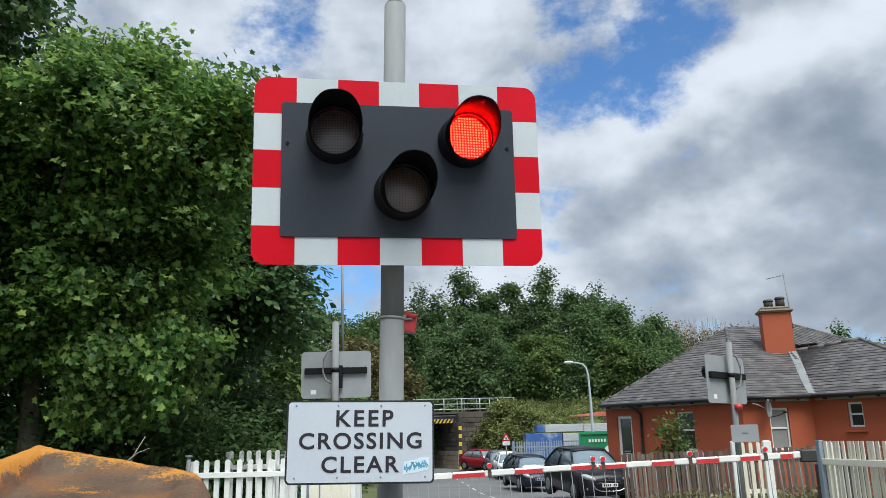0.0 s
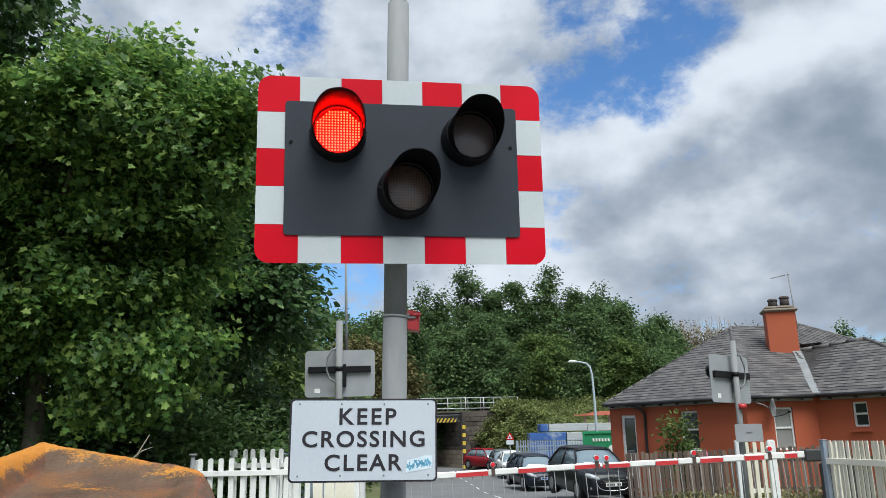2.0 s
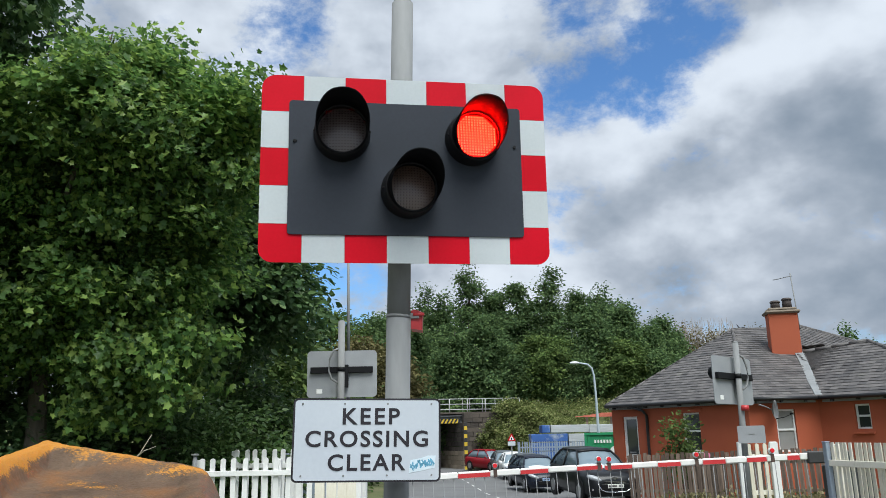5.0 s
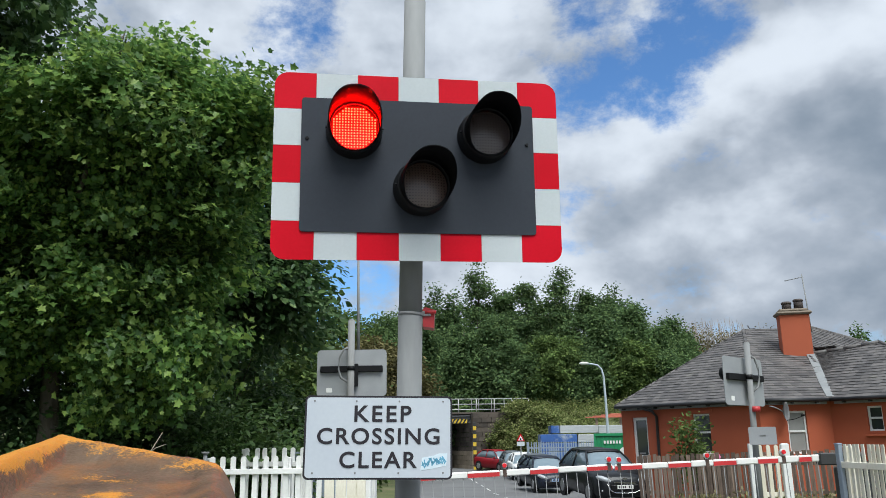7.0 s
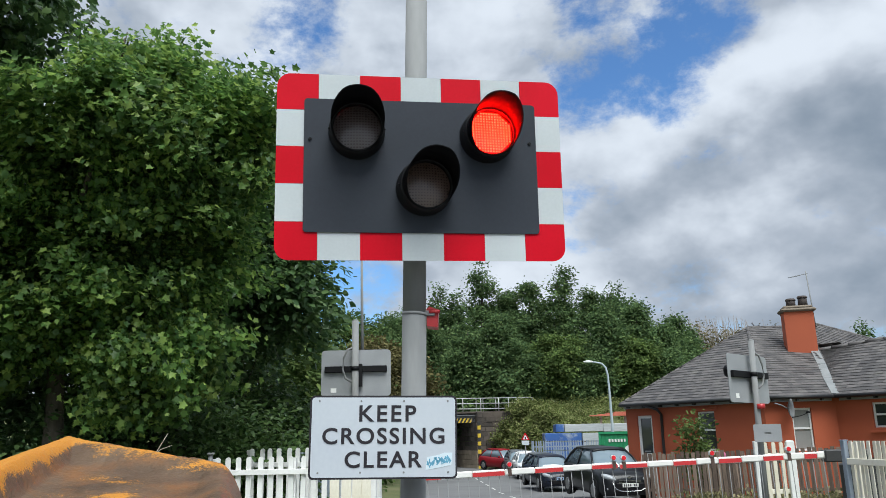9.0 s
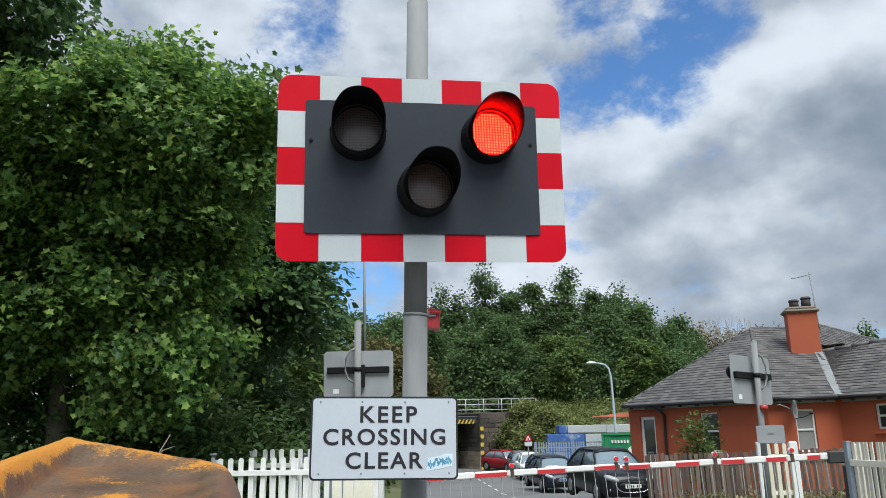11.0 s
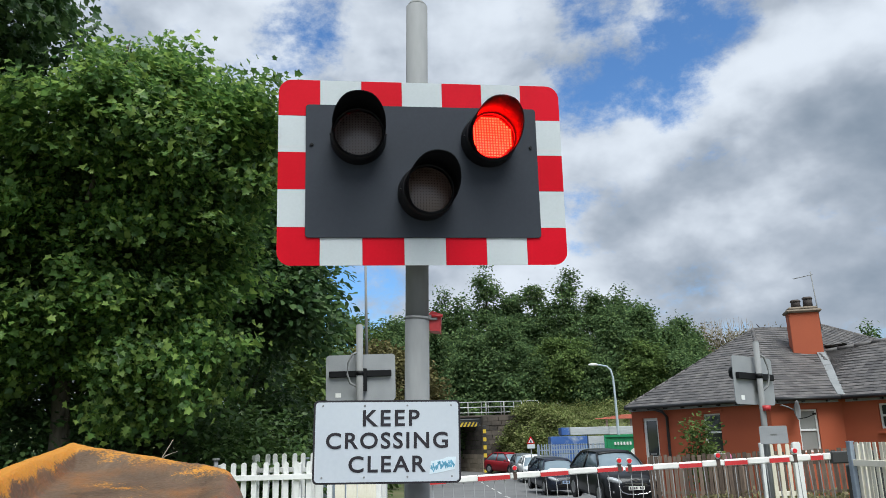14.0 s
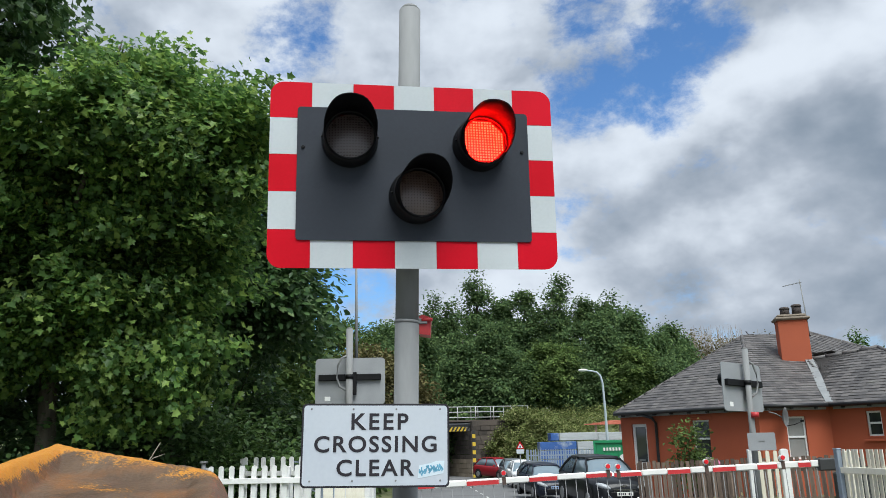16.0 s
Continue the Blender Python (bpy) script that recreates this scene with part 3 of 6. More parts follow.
def trunk(name, base, top, r, limbs, parent, seed, material=None):
    rng = random.Random(seed)
    bm = bmesh.new()
    base, top = Vector(base), Vector(top)
    pts, rad = [], []
    for i in range(7):
        t = i / 6
        p = base.lerp(top, t)
        pts.append(p + Vector((rng.uniform(-1, 1), rng.uniform(-1, 1), 0)) * 0.5 * r * (1 if 0 < i else 0))
        rad.append(r * (1.25 if i == 0 else 1) * (1 - 0.75 * t))
    tube(bm, pts, rad, 9)
    for e in limbs:
        e = Vector(e)
        t = rng.uniform(0.3, 0.8)
        a = base.lerp(top, t)
        mid = a.lerp(e, 0.5) + Vector((rng.uniform(-0.1, 0.1), rng.uniform(-0.1, 0.1), 0.12 * (e - a).length))
        q = r * (1 - 0.7 * t) * 0.55
        tube(bm, [a, a.lerp(mid, 0.5) + Vector((0, 0, 0.03)), mid, mid.lerp(e, 0.6), e], [q, q * 0.8, q * 0.6, q * 0.4, q * 0.15], 6)
    return part(name, bm, material or BARK, parent)


def broad_tree(x, y, lobes, template, size, material, label, seed, per_clump=30, clump=0.4, group="", r=0.16, droop=0.3, shell=0.55, category="tree", name="tree", bough=0):
    z = ground_z(x, y) - 0.05
    th = thing(name, pose(x, y, z), label, category, group)
    low = min(c[2] - q[2] for c, q, n in lobes)
    top = max(c[2] + q[2] * 0.6 for c, q, n in lobes)
    rel = [((c[0] - x, c[1] - y, c[2] - z), q, n) for c, q, n in lobes]
    ends = []
    rng = random.Random(seed)
    for c, q, n in rel:
        for k in range(5):
            ends.append((c[0] + q[0] * rng.uniform(-0.7, 0.7), c[1] + q[1] * rng.uniform(-0.7, 0.7), c[2] + q[2] * rng.uniform(-0.2, 0.8)))
    trunk("trunk", (0, 0, 0), (0, 0, top - z), r, ends, th, seed)
    leaves("crown", rel, template, size, material, th, seed, per_clump, clump, droop, shell, bough)
    return th


# upright shoots along the top of the crown
SPRIGS = [((-4.78, 10.2, 6.85), (0.10, 0.12, 0.50), 9), ((-4.45, 10.2, 6.75), (0.12, 0.12, 0.42), 9), ((-4.15, 10.3, 6.60), (0.10, 0.12, 0.40), 8), ((-3.85, 10.4, 6.45), (0.14, 0.14, 0.36), 9),
          ((-3.5, 10.4, 6.20), (0.12, 0.12, 0.36), 8), ((-3.2, 10.5, 5.95), (0.14, 0.14, 0.34), 8), ((-2.95, 10.6, 5.6), (0.16, 0.16, 0.3), 8), ((-5.1, 10.1, 6.7), (0.12, 0.12, 0.36), 8)]


def build_near_trees():
    broad_tree(-5.6, 10.6, [((-4.8, 9.7, 5.45), (1.15, 1.3, 1.25), 220), ((-3.85, 10.3, 5.2), (1.1, 1.3, 1.35), 250), ((-4.3, 10.7, 3.4), (1.15, 1.1, 1.3), 150), ((-5.4, 10.5, 3.3), (2.1, 1.1, 1.25), 290),
                            ((-6.8, 10.2, 3.9), (1.5, 1.2, 2.1), 200), *SPRIGS], MAPLE_LEAF, 0.090, MAPLE,
               "large leafy sycamore with broad green lobed leaves", 11, 78, 0.36, r=0.16, bough=8)
    # last lobe is added above the view, to shade the lower sycamore
    broad_tree(-7.4, 9.4, [((-6.35, 8.9, 7.3), (1.2, 1.3, 1.3), 150), ((-7.6, 9.2, 6.4), (1.7, 1.4, 1.7), 110), ((-6.7, 7.4, 8.7), (1.7, 1.2, 1.0), 70)], MAPLE_LEAF, 0.105, MAPLE_DARK_SHADE,
               "tall dark leafy tree over the sycamore, with an added unseen shading lobe", 12, 50, 0.40, r=0.18)
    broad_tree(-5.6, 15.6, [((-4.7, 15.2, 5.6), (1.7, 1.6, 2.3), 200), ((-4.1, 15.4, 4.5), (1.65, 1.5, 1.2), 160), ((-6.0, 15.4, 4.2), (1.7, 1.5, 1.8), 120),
                            ((-3.9, 15.0, 5.2), (0.9, 1.0, 1.2), 60)], OVAL_LEAF, 0.16, MAPLE_DARK_SHADE,
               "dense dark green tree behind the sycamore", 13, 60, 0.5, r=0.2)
    broad_tree(-8.6, 14.4, [((-8.4, 14.0, 3.6), (2.0, 1.4, 3.0), 190), ((-6.6, 13.4, 2.6), (1.5, 1.1, 2.2), 130), ((-7.6, 12.2, 5.4), (1.5, 1.2, 1.6), 90), ((-8.6, 13.5, 7.0), (1.8, 1.4, 1.8), 110)], OVAL_LEAF, 0.17, MAPLE_DARK_SHADE,
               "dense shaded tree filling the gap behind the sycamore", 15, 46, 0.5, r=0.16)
    broad_tree(-5.4, 20.6, [((-5.1, 20.4, 2.5), (1.9, 1.6, 2.4), 200), ((-4.0, 21.0, 1.7), (1.1, 1.4, 1.5), 110)], OVAL_LEAF, 0.2, YELLOW_LEAVES,
               "yellowish green bushy tree on the verge", 14, 32, 0.55, r=0.12)
    # bushes under the trees take the darker leaf colour, which carries their shade
    for i, (c, q, n, mt, lab) in enumerate([
            ((-4.6, 12.6, 1.1), (1.9, 0.9, 1.1), 150, BRAMBLE, "tangled green brambles behind the picket fence"),
            ((-6.6, 11.0, 1.0), (1.9, 1.2, 1.3), 120, MAPLE_DARK_SHADE, "shaded undergrowth below the sycamore"),
            ((-4.1, 16.4, 1.1), (1.5, 1.2, 1.5), 110, BRAMBLE, "thick green verge shrub with narrow leaves"),
            ((-3.1, 13.0, 0.6), (1.0, 0.8, 0.95), 70, BRAMBLE, "low bramble bush beside the white fence"),
            ((-5.9, 14.0, 1.6), (1.4, 1.0, 1.7), 90, MAPLE_DARK_SHADE, "dark shrub in the shade of the trees"),
            ((-5.3, 17.4, 2.0), (1.6, 1.0, 1.9), 110, MAPLE_DARK_SHADE, "dark shrub in the shade of the trees"),
            ((-5.0, 25.5, 1.8), (2.2, 1.8, 2.4), 150, BRAMBLE, "leafy green verge shrub beside the road")]):
        broad_tree(c[0], c[1], [(c, q, n)], OVAL_LEAF, 0.11 + 0.04 * (i > 3), mt, lab, 30 + i, 55, 0.4, r=0.05, shell=0.45, category="bush", name="bush")
    # dead branch sticking out over the housing
    bm = bmesh.new()
    tube(bm, [(0, 0, 0), (0.16, 0, 0.33), (0.30, 0.02, 0.47), (0.42, 0, 0.66)], [0.010, 0.008, 0.006, 0.003], 6)
    tube(bm, [(0.26, 0.01, 0.42), (0.36, -0.02, 0.50), (0.47, 0, 0.54)], [0.006, 0.005, 0.002], 6)
    tube(bm, [(0.2, 0.0, 0.36), (0.3, 0.03, 0.37), (0.42, 0, 0.36)], [0.005, 0.004, 0.002], 6)
    ob = part("dead_branch", bm, DRY_TWIG)
    ob.matrix_basis = pose(-3.55, 8.3, 0.9)
    tagged(ob, "bare pale dead branch in the undergrowth", "branch")


build_near_trees()


def conifer_like(x, y, z0, h, w, material, seed, label, n=130, size=0.29, per=125):
    """A woodland tree with a pointed, layered crown."""
    rng = random.Random(seed)
    th = thing("tree", pose(x, y, z0), label, "tree", "wooded slope behind the railway")
    lobes = []
    for i in range(6):
        t = i / 5
        r = 1.12 * w * (0.95 - 0.68 * t ** 1.5) * rng.uniform(0.88, 1.12)
        zz = h * (0.22 + 0.70 * t)
        lobes.append(((rng.uniform(-0.3, 0.3) * w * 0.4, rng.uniform(-0.3, 0.3) * w * 0.4, zz), (r, r, h * 0.12), int(n * (0.30 - 0.22 * t))))
    trunk("trunk", (0, 0, -0.3), (0, 0, h * 0.95), h * 0.018, [(rng.uniform(-w, w) * 0.7, rng.uniform(-w, w) * 0.7, h * rng.uniform(0.3, 0.8)) for k in range(5)], th, seed)
    leaves("crown", lobes, SPRAY, size, material, th, seed, per, 0.36 * w, 0.35, 0.35)
    return th


def build_woods():
    rng = random.Random(5)
    dark, yel, mid = "tall dark green woodland tree with a ragged top", "broad yellowing woodland tree", "mid-green tree on the wooded slope"
    for x, y, top, w in [(-2.6, 78, 15.2, 2.6), (-0.6, 77, 15.4, 2.4), (2.0, 79, 18.2, 2.7), (4.6, 80, 16.4, 2.4), (6.7, 78, 16.4, 2.3), (9.6, 78, 17.0, 2.6),
                         (12.6, 80, 15.8, 2.4), (15.2, 79, 15.8, 2.7), (17.4, 80, 14.4, 2.5), (-4.6, 80, 14.0, 2.8)]:
        z = ground_z(x, y)
        conifer_like(x, y, z, top - z, w, WOOD_LEAVES, 100 + int(x * 3), dark, 150)
    for x, y, top, w in [(0.3, 72.5, 11.5, 2.6), (3.4, 73, 12.4, 2.8), (13.2, 73, 12.4, 2.6), (16.4, 74, 12.8, 2.6), (18.6, 75, 11.0, 2.4), (20.6, 78, 12.2, 2.6), (23.4, 82, 11.6, 2.6), (-3.0, 73.5, 10.5, 2.6)]:
        z = ground_z(x, y)
        conifer_like(x, y, z, top - z, w, WOOD_LEAVES, 140 + int(x * 3), mid, 150)
    for x, y, zc, r in [(8.6, 71.5, 7.6, 2.5), (11.0, 71.0, 6.2, 2.0), (6.3, 71.5, 6.2, 1.9), (15.5, 71.5, 7.4, 1.9), (18.5, 72.5, 6.5, 1.8)]:
        broad_tree(x, y, [((x, y, zc), (r, r, r * 1.05), 110), ((x - r * 0.5, y - 0.4, zc - r * 0.6), (r * 0.7, r * 0.7, r * 0.7), 50)], SPRAY, 0.26,
                   YELLOW_LEAVES if zc > 7 else WOOD_LEAVES, yel if zc > 7 else mid, 200 + int(x * 2), 120, 0.8, "wooded slope behind the railway", 0.14)
    # browning scrub trees beyond the bridge, left of the road
    for x, y, zc, r, mt in [(-6.4, 52, 5.2, 2.4, BROWN_LEAVES), (-4.4, 55, 5.0, 2.1, BROWN_LEAVES), (-8.3, 54, 7.0, 2.3, YELLOW_LEAVES), (-5.4, 58, 7.6, 2.3, WOOD_LEAVES), (-9.8, 50, 4.6, 2.6, YELLOW_LEAVES),
                            (-6.8, 46, 2.6, 2.4, YELLOW_LEAVES), (-8.2, 36, 2.0, 2.6, BRAMBLE), (-3.8, 60, 8.6, 1.9, WOOD_LEAVES), (-6.2, 38, 1.2, 1.8, BRAMBLE)]:
        broad_tree(x, y, [((x, y, zc), (r, r, r * 1.15), 130), ((x + 0.3, y - 0.5, zc - r), (r * 0.9, r * 0.8, r * 0.8), 70)], SPRAY, 0.26, mt,
                   {BROWN_LEAVES: "browning scrubby tree beyond the signal", YELLOW_LEAVES: "yellow-green scrubby tree beyond the signal", WOOD_LEAVES: "green scrubby tree beyond the signal", BRAMBLE: "green scrub on the verge"}[mt],
                   250 + int(-x * 7), 80, 0.7, "", 0.1)
    # trees over the house roof
    for x, y, top in [(21.4, 45, 6.6), (23.0, 46, 7.0), (24.8, 47, 6.5), (27.0, 48, 6.3)]:
        conifer_like(x, y, -0.6, top + 0.6, 1.7, BRAMBLE, 300 + int(x), "green tree beyond the house roof", 110, 0.20, 80)
    # scrub over the embankment
    lobes = []
    for i in range(230):
        x = rng.uniform(3.2, 22)
        y = rng.uniform(54, 70)
        if x < lerp_table(y, ROAD_RIGHT) + 2.2 - max(0, 66 - y) * 0.1:
            continue
        lobes.append(((x, y, ground_z(x, y) + 0.25), (0.9, 0.9, rng.uniform(0.35, 0.8)), 9))
    ob = leaves("embankment_scrub", lobes, SPRAY, 0.15, BANK_LEAVES, None, 77, 40, 0.45, 0.1, 0.3)
    tagged(ob, "pale green scrub covering the railway embankment", "scrub", kind="stuff")
    lobes = []
    for i in range(90):
        y = rng.uniform(57, 66)
        x = lerp_table(y, ROAD_RIGHT) + rng.uniform(1.6, 4.5)
        lobes.append(((x, y, ground_z(x, y) + 0.3), (0.8, 0.8, 0.6), 9))
    ob = leaves("hillside_shrubs", lobes, SPRAY, 0.20, BANK_LEAVES, None, 78, 40, 0.45, 0.1, 0.3)
    tagged(ob, "mid-green shrubs beside the bridge wall", "shrubs", kind="stuff")
    lobes = []
    for i in range(90):
        t = rng.uniform(0, 1)
        x, y = 4.9 + 4.8 * t, 19.9 - 3.3 * t - rng.uniform(0.1, 1.3)
        lobes.append(((x, y, ground_z(x, y) + 0.12), (0.3, 0.3, rng.uniform(0.06, 0.26)), 5))
    ob = leaves("weeds", lobes, OVAL_LEAF, 0.085, DRY_GRASS, None, 80, 22, 0.22, -0.4, 0.2)
    tagged(ob, "rough weeds and grass along the brown fence", "weeds", kind="stuff")
    # leafless bushes on the skyline
    bm = bmesh.new()
    for i in range(34):
        x, y = rng.uniform(21.5, 32.5), rng.uniform(84, 88)
        z = 6.0
        for k in range(9):
            a = rng.uniform(-0.5, 0.5)
            hgt = rng.uniform(4.8, 7.6)
            p = Vector((x + rng.uniform(-0.5, 0.5), y, z))
            tube(bm, [p, p + Vector((a * 0.7, 0, hgt * 0.5)), p + Vector((a * 1.8 + rng.uniform(-0.3, 0.3), 0.2, hgt))], [0.05, 0.035, 0.012], 4)
    ob = part("bare_thicket", bm, TWIG)
    tagged(ob, "grey leafless thicket on the skyline", "thicket", kind="stuff")
    lobes = [((rng.uniform(21, 33), rng.uniform(84, 89), rng.uniform(6, 12)), (1.0, 1.0, 1.3), 10) for i in range(110)]
    ob = leaves("thin_hedge", lobes, SPRAY, 0.26, BROWN_LEAVES, None, 79, 9, 0.9, 0.2, 0.2)
    tagged(ob, "sparse browning leaves in the skyline thicket", "thicket", kind="stuff")


build_woods()


# ---------------- crossing signal ----------------
def visor_mesh():
    """A tube cut off at a slant: long on top, short below, with the wall's thickness."""
    bm = bmesh.new()
    n, ro, ri = 40, 0.1085, 0.105
    rows = []
    for k in range(n):
        a = 2 * math.pi * k / n
        s, c = math.sin(a), math.cos(a)
        length = 0.121 + 0.089 * max(-1, min(1, c * 1.15))
        rows.append([bm.verts.new((ro * s, 0.012, ro * c)), bm.verts.new((ro * s, -length, ro * c)), bm.verts.new((ri * s, -length, ri * c)), bm.verts.new((ri * s, 0.012, ri * c))])
    for k in range(n):
        p, q = rows[k], rows[(k + 1) % n]
        for j in range(4):
            f = bm.faces.new((p[j], p[(j + 1) % 4], q[(j + 1) % 4], q[j]))
            f.smooth = j in (0, 2)
    bmesh.ops.recalc_face_normals(bm, faces=bm.faces)
    return bm


def lamp_body():
    """Ring in front of the board and round case behind it."""
    bm = bmesh.new()
    n = 40
    prof = [(0.1003, 0.005), (0.1003, -0.020), (0.0985, -0.023), (0.0985, -0.026), (0.107, -0.028), (0.113, -0.024), (0.114, 0.01), (0.118, 0.03), (0.118, 0.15), (0.10, 0.20), (0.05, 0.21), (0.0005, 0.21)]
    inner = [(0.1003, 0.005), (0.108, 0.012), (0.112, 0.14), (0.0005, 0.16)]
    for pr in (prof, inner):
        rings = [[bm.verts.new((r * math.sin(2 * math.pi * k / n), y, r * math.cos(2 * math.pi * k / n))) for k in range(n)] for r, y in pr]
        for a, b in zip(rings, rings[1:]):
            for k in range(n):
                bm.faces.new((a[k], a[(k + 1) % n], b[(k + 1) % n], b[k])).smooth = True
    for s in (-1, 1):
        rod(bm, (s * 0.113, 0.0, 0), (s * 0.120, 0.0, 0), 0.004, n=8)
    bmesh.ops.recalc_face_normals(bm, faces=bm.faces)
    return bm


def lens_disc(lit, dome=((0.0, -0.016), (0.04, -0.0135), (0.07, -0.009), (0.0995, -0.0018))):
    """A turning disc: a smoked lens on one face, on the other (where lit) a field of glowing diodes."""
    bm = bmesh.new()
    n = 40
    flat = [(0.0, -0.003), (0.04, -0.0028), (0.07, -0.0024), (0.0995, -0.0018)]
    for sgn, mat, prof in ((1, 1 if lit else 0, flat), (-1, 0, dome)):
        rings = [[bm.verts.new((r * math.sin(2 * math.pi * k / n), (y - 0.006) * sgn, r * math.cos(2 * math.pi * k / n))) for k in range(n)] for r, y in prof[1:]]
        tip = bm.verts.new((0, (prof[0][1] - 0.006) * sgn, 0))
        for k in range(n):
            f = bm.faces.new((tip, rings[0][k], rings[0][(k + 1) % n]))
            f.material_index, f.smooth = mat, True
        for a, b in zip(rings, rings[1:]):
            for k in range(n):
                f = bm.faces.new((a[k], b[k], b[(k + 1) % n], a[(k + 1) % n]))
                f.material_index, f.smooth = mat, True
    rod(bm, (0, -0.007, 0), (0, 0.007, 0), 0.0998, n=n, mat=2)
    step = 0.0122
    for i in range(-8, 9):
        for j in range(-8, 9):
            x, z = (i) * step, (j) * step
            if math.hypot(x, z) > 0.093:
                continue
            y = -0.0085
            if lit:
                rod(bm, (x, y + 0.001, z), (x, y - 0.0022, z), 0.0038, 0.0031, 8, 3)
            back = 0.022 - 0.0142 * (math.hypot(x, z) / 0.0995) ** 2
            rod(bm, (x, back - 0.003, z), (x, back + 0.0006, z), 0.0040, 0.0030, 6, 4)
    bmesh.ops.recalc_face_normals(bm, faces=bm.faces)
    return bm


BOARD_M = pose(-0.1672, 3.0183, 2.1575, 2.45, -0.3, 9.37)
SIGNAL = thing("crossing_signal", pose(-0.225, 3.165, 0), "crossing signal with red and white bordered board on a pole", "traffic signal")


def build_signal():
    up = SIGNAL.matrix_basis.inverted()
    bm = bmesh.new()
    rod(bm, (-0.03, 0, -0.1), (0.010, 0, 1.97), 0.0498, n=28)
    part("lower_pole", bm, GALV, SIGNAL)
    bm = bmesh.new()
    rod(bm, (0.010, 0, 1.97), (0.036, 0, 3.385), 0.0478, n=28)
    rod(bm, (0.036, 0, 3.385), (0.0362, 0, 3.405), 0.0478, 0.034, 28)
    part("upper_pole", bm, GALV, SIGNAL)
    bm = bmesh.new()
    rod(bm, (0.0095, 0, 1.962), (0.0102, 0, 1.974), 0.0515, n=28)
    block(bm, (0.068, 0, 1.97), (0.05, 0.02, 0.022), bevel=0.002)
    part("collar", bm, GALV, SIGNAL)
    bm = bmesh.new()
    slab(bm, [(0.060, 1.918), (0.104, 1.912), (0.108, 1.985), (0.072, 1.998), (0.060, 1.990)], 0.0, 0.09)
    rod(bm, (0.07, -0.008, 1.975), (0.115, -0.008, 1.975), 0.007, n=8)
    part("sounder", bm, RED_PLASTIC, SIGNAL, "small red plastic warning sounder clamped to the pole")
    w, h = 1.165, 0.7706
    bm = bmesh.new()
    slab(bm, rounded(-w / 2 + 0.002, 0.002, w / 2 - 0.002, h - 0.002, 0.05), 0.004, 0.010)
    board = part("backing_board", bm, GREY_PAINT, SIGNAL)
    board.matrix_basis = up @ BOARD_M
    cw, ch = w / 7, h / 5
    g = 0.0006
    for i in range(7):
        for j in range(5):
            if 0 < i < 6 and 0 < j < 4:
                continue
            x0, z0 = -w / 2 + i * cw + g, j * ch + g
            corner = [i == 0 and j == 0, i == 6 and j == 0, i == 6 and j == 4, i == 0 and j == 4]
            bm = bmesh.new()
            slab(bm, rounded(x0, z0, x0 + cw - 2 * g, z0 + ch - 2 * g, 0.055, 8, corner) if any(corner) else rounded(x0, z0, x0 + cw - 2 * g, z0 + ch - 2 * g, 0.01, 2, (0, 0, 0, 0)), 0.0, 0.0038)
            part("border_panel", bm, RED_FILM if (i + j) % 2 == 0 else WHITE_FILM, board)
    bm = bmesh.new()
    slab(bm, rounded(-0.473, 0.1115, 0.476, 0.663, 0.014, 5), -0.006, -0.0005)
    part("dark_panel", bm, BOARD_BLACK, board)
    for x, z in ((-0.449, 0.492), (0.448, 0.493)):
        bm = bmesh.new()
        rod(bm, (x, -0.005, z), (x, -0.012, z), 0.008, 0.006, 10)
        part("bolt", bm, BLACK_PLASTIC, board)
    for x, z in ((-0.15, 0.22), (0.1, 0.58)):
        bm = bmesh.new()
        block(bm, (0, 0.045, z), (0.34, 0.05, 0.04), bevel=0.004)
        part("mounting_bracket", bm, GALV, board)
    discs = []
    for x, z, yaw, lit in ((-0.2633, 0.5221, -0.2, True), (0.2730, 0.5187, 4.3, True), (0.0108, 0.2933, 6.3, False)):
        lamp = part("lamp", lamp_body(), BLACK_PLASTIC, SIGNAL, "round black lamp with a slanted visor")
        lamp.matrix_basis = up @ BOARD_M @ pose(x, -0.055, z, -0.2, 0, yaw) @ Matrix.Scale(0.955, 4)
        part("visor", visor_mesh(), VISOR_BLACK, lamp)
        d = part("lens", lens_disc(lit), [LENS_OFF if lit else LENS_AMBER, LED_FACE, BLACK_PLASTIC, LED_DOT, LENS_BUMP], lamp)
        discs.append(d)
    return discs


DISCS = build_signal()


def words(text, wide, tall, x, z, y, material, parent, name, spacing=1.0, thick=0.0008):
    """A line of lettering of a given width and height, centred on x and z."""
    cu = bpy.data.curves.new(name, "FONT")
    cu.body, cu.size = text, 0.083
    cu.space_character, cu.extrude, cu.offset, cu.resolution_u = spacing, thick, 0.0016, 4
    tmp = bpy.data.objects.new("tmp", cu)
    me = bpy.data.meshes.new_from_object(tmp)
    bpy.data.objects.remove(tmp)
    xs, ys = [v.co.x for v in me.vertices], [v.co.y for v in me.vertices]
    me.transform(Matrix.Diagonal((wide / (max(xs) - min(xs)), tall / (max(ys) - min(ys)), 1, 1)) @ Matrix.Translation((-(max(xs) + min(xs)) / 2, -(max(ys) + min(ys)) / 2, 0)))
    me.materials.clear()
    me.materials.append(material)
    ob = new(name, me)
    ob.parent = parent
    ob.matrix_basis = Matrix.Translation((x, y, z)) @ pose(0, 0, 0, 90, 0, 0)
    return ob


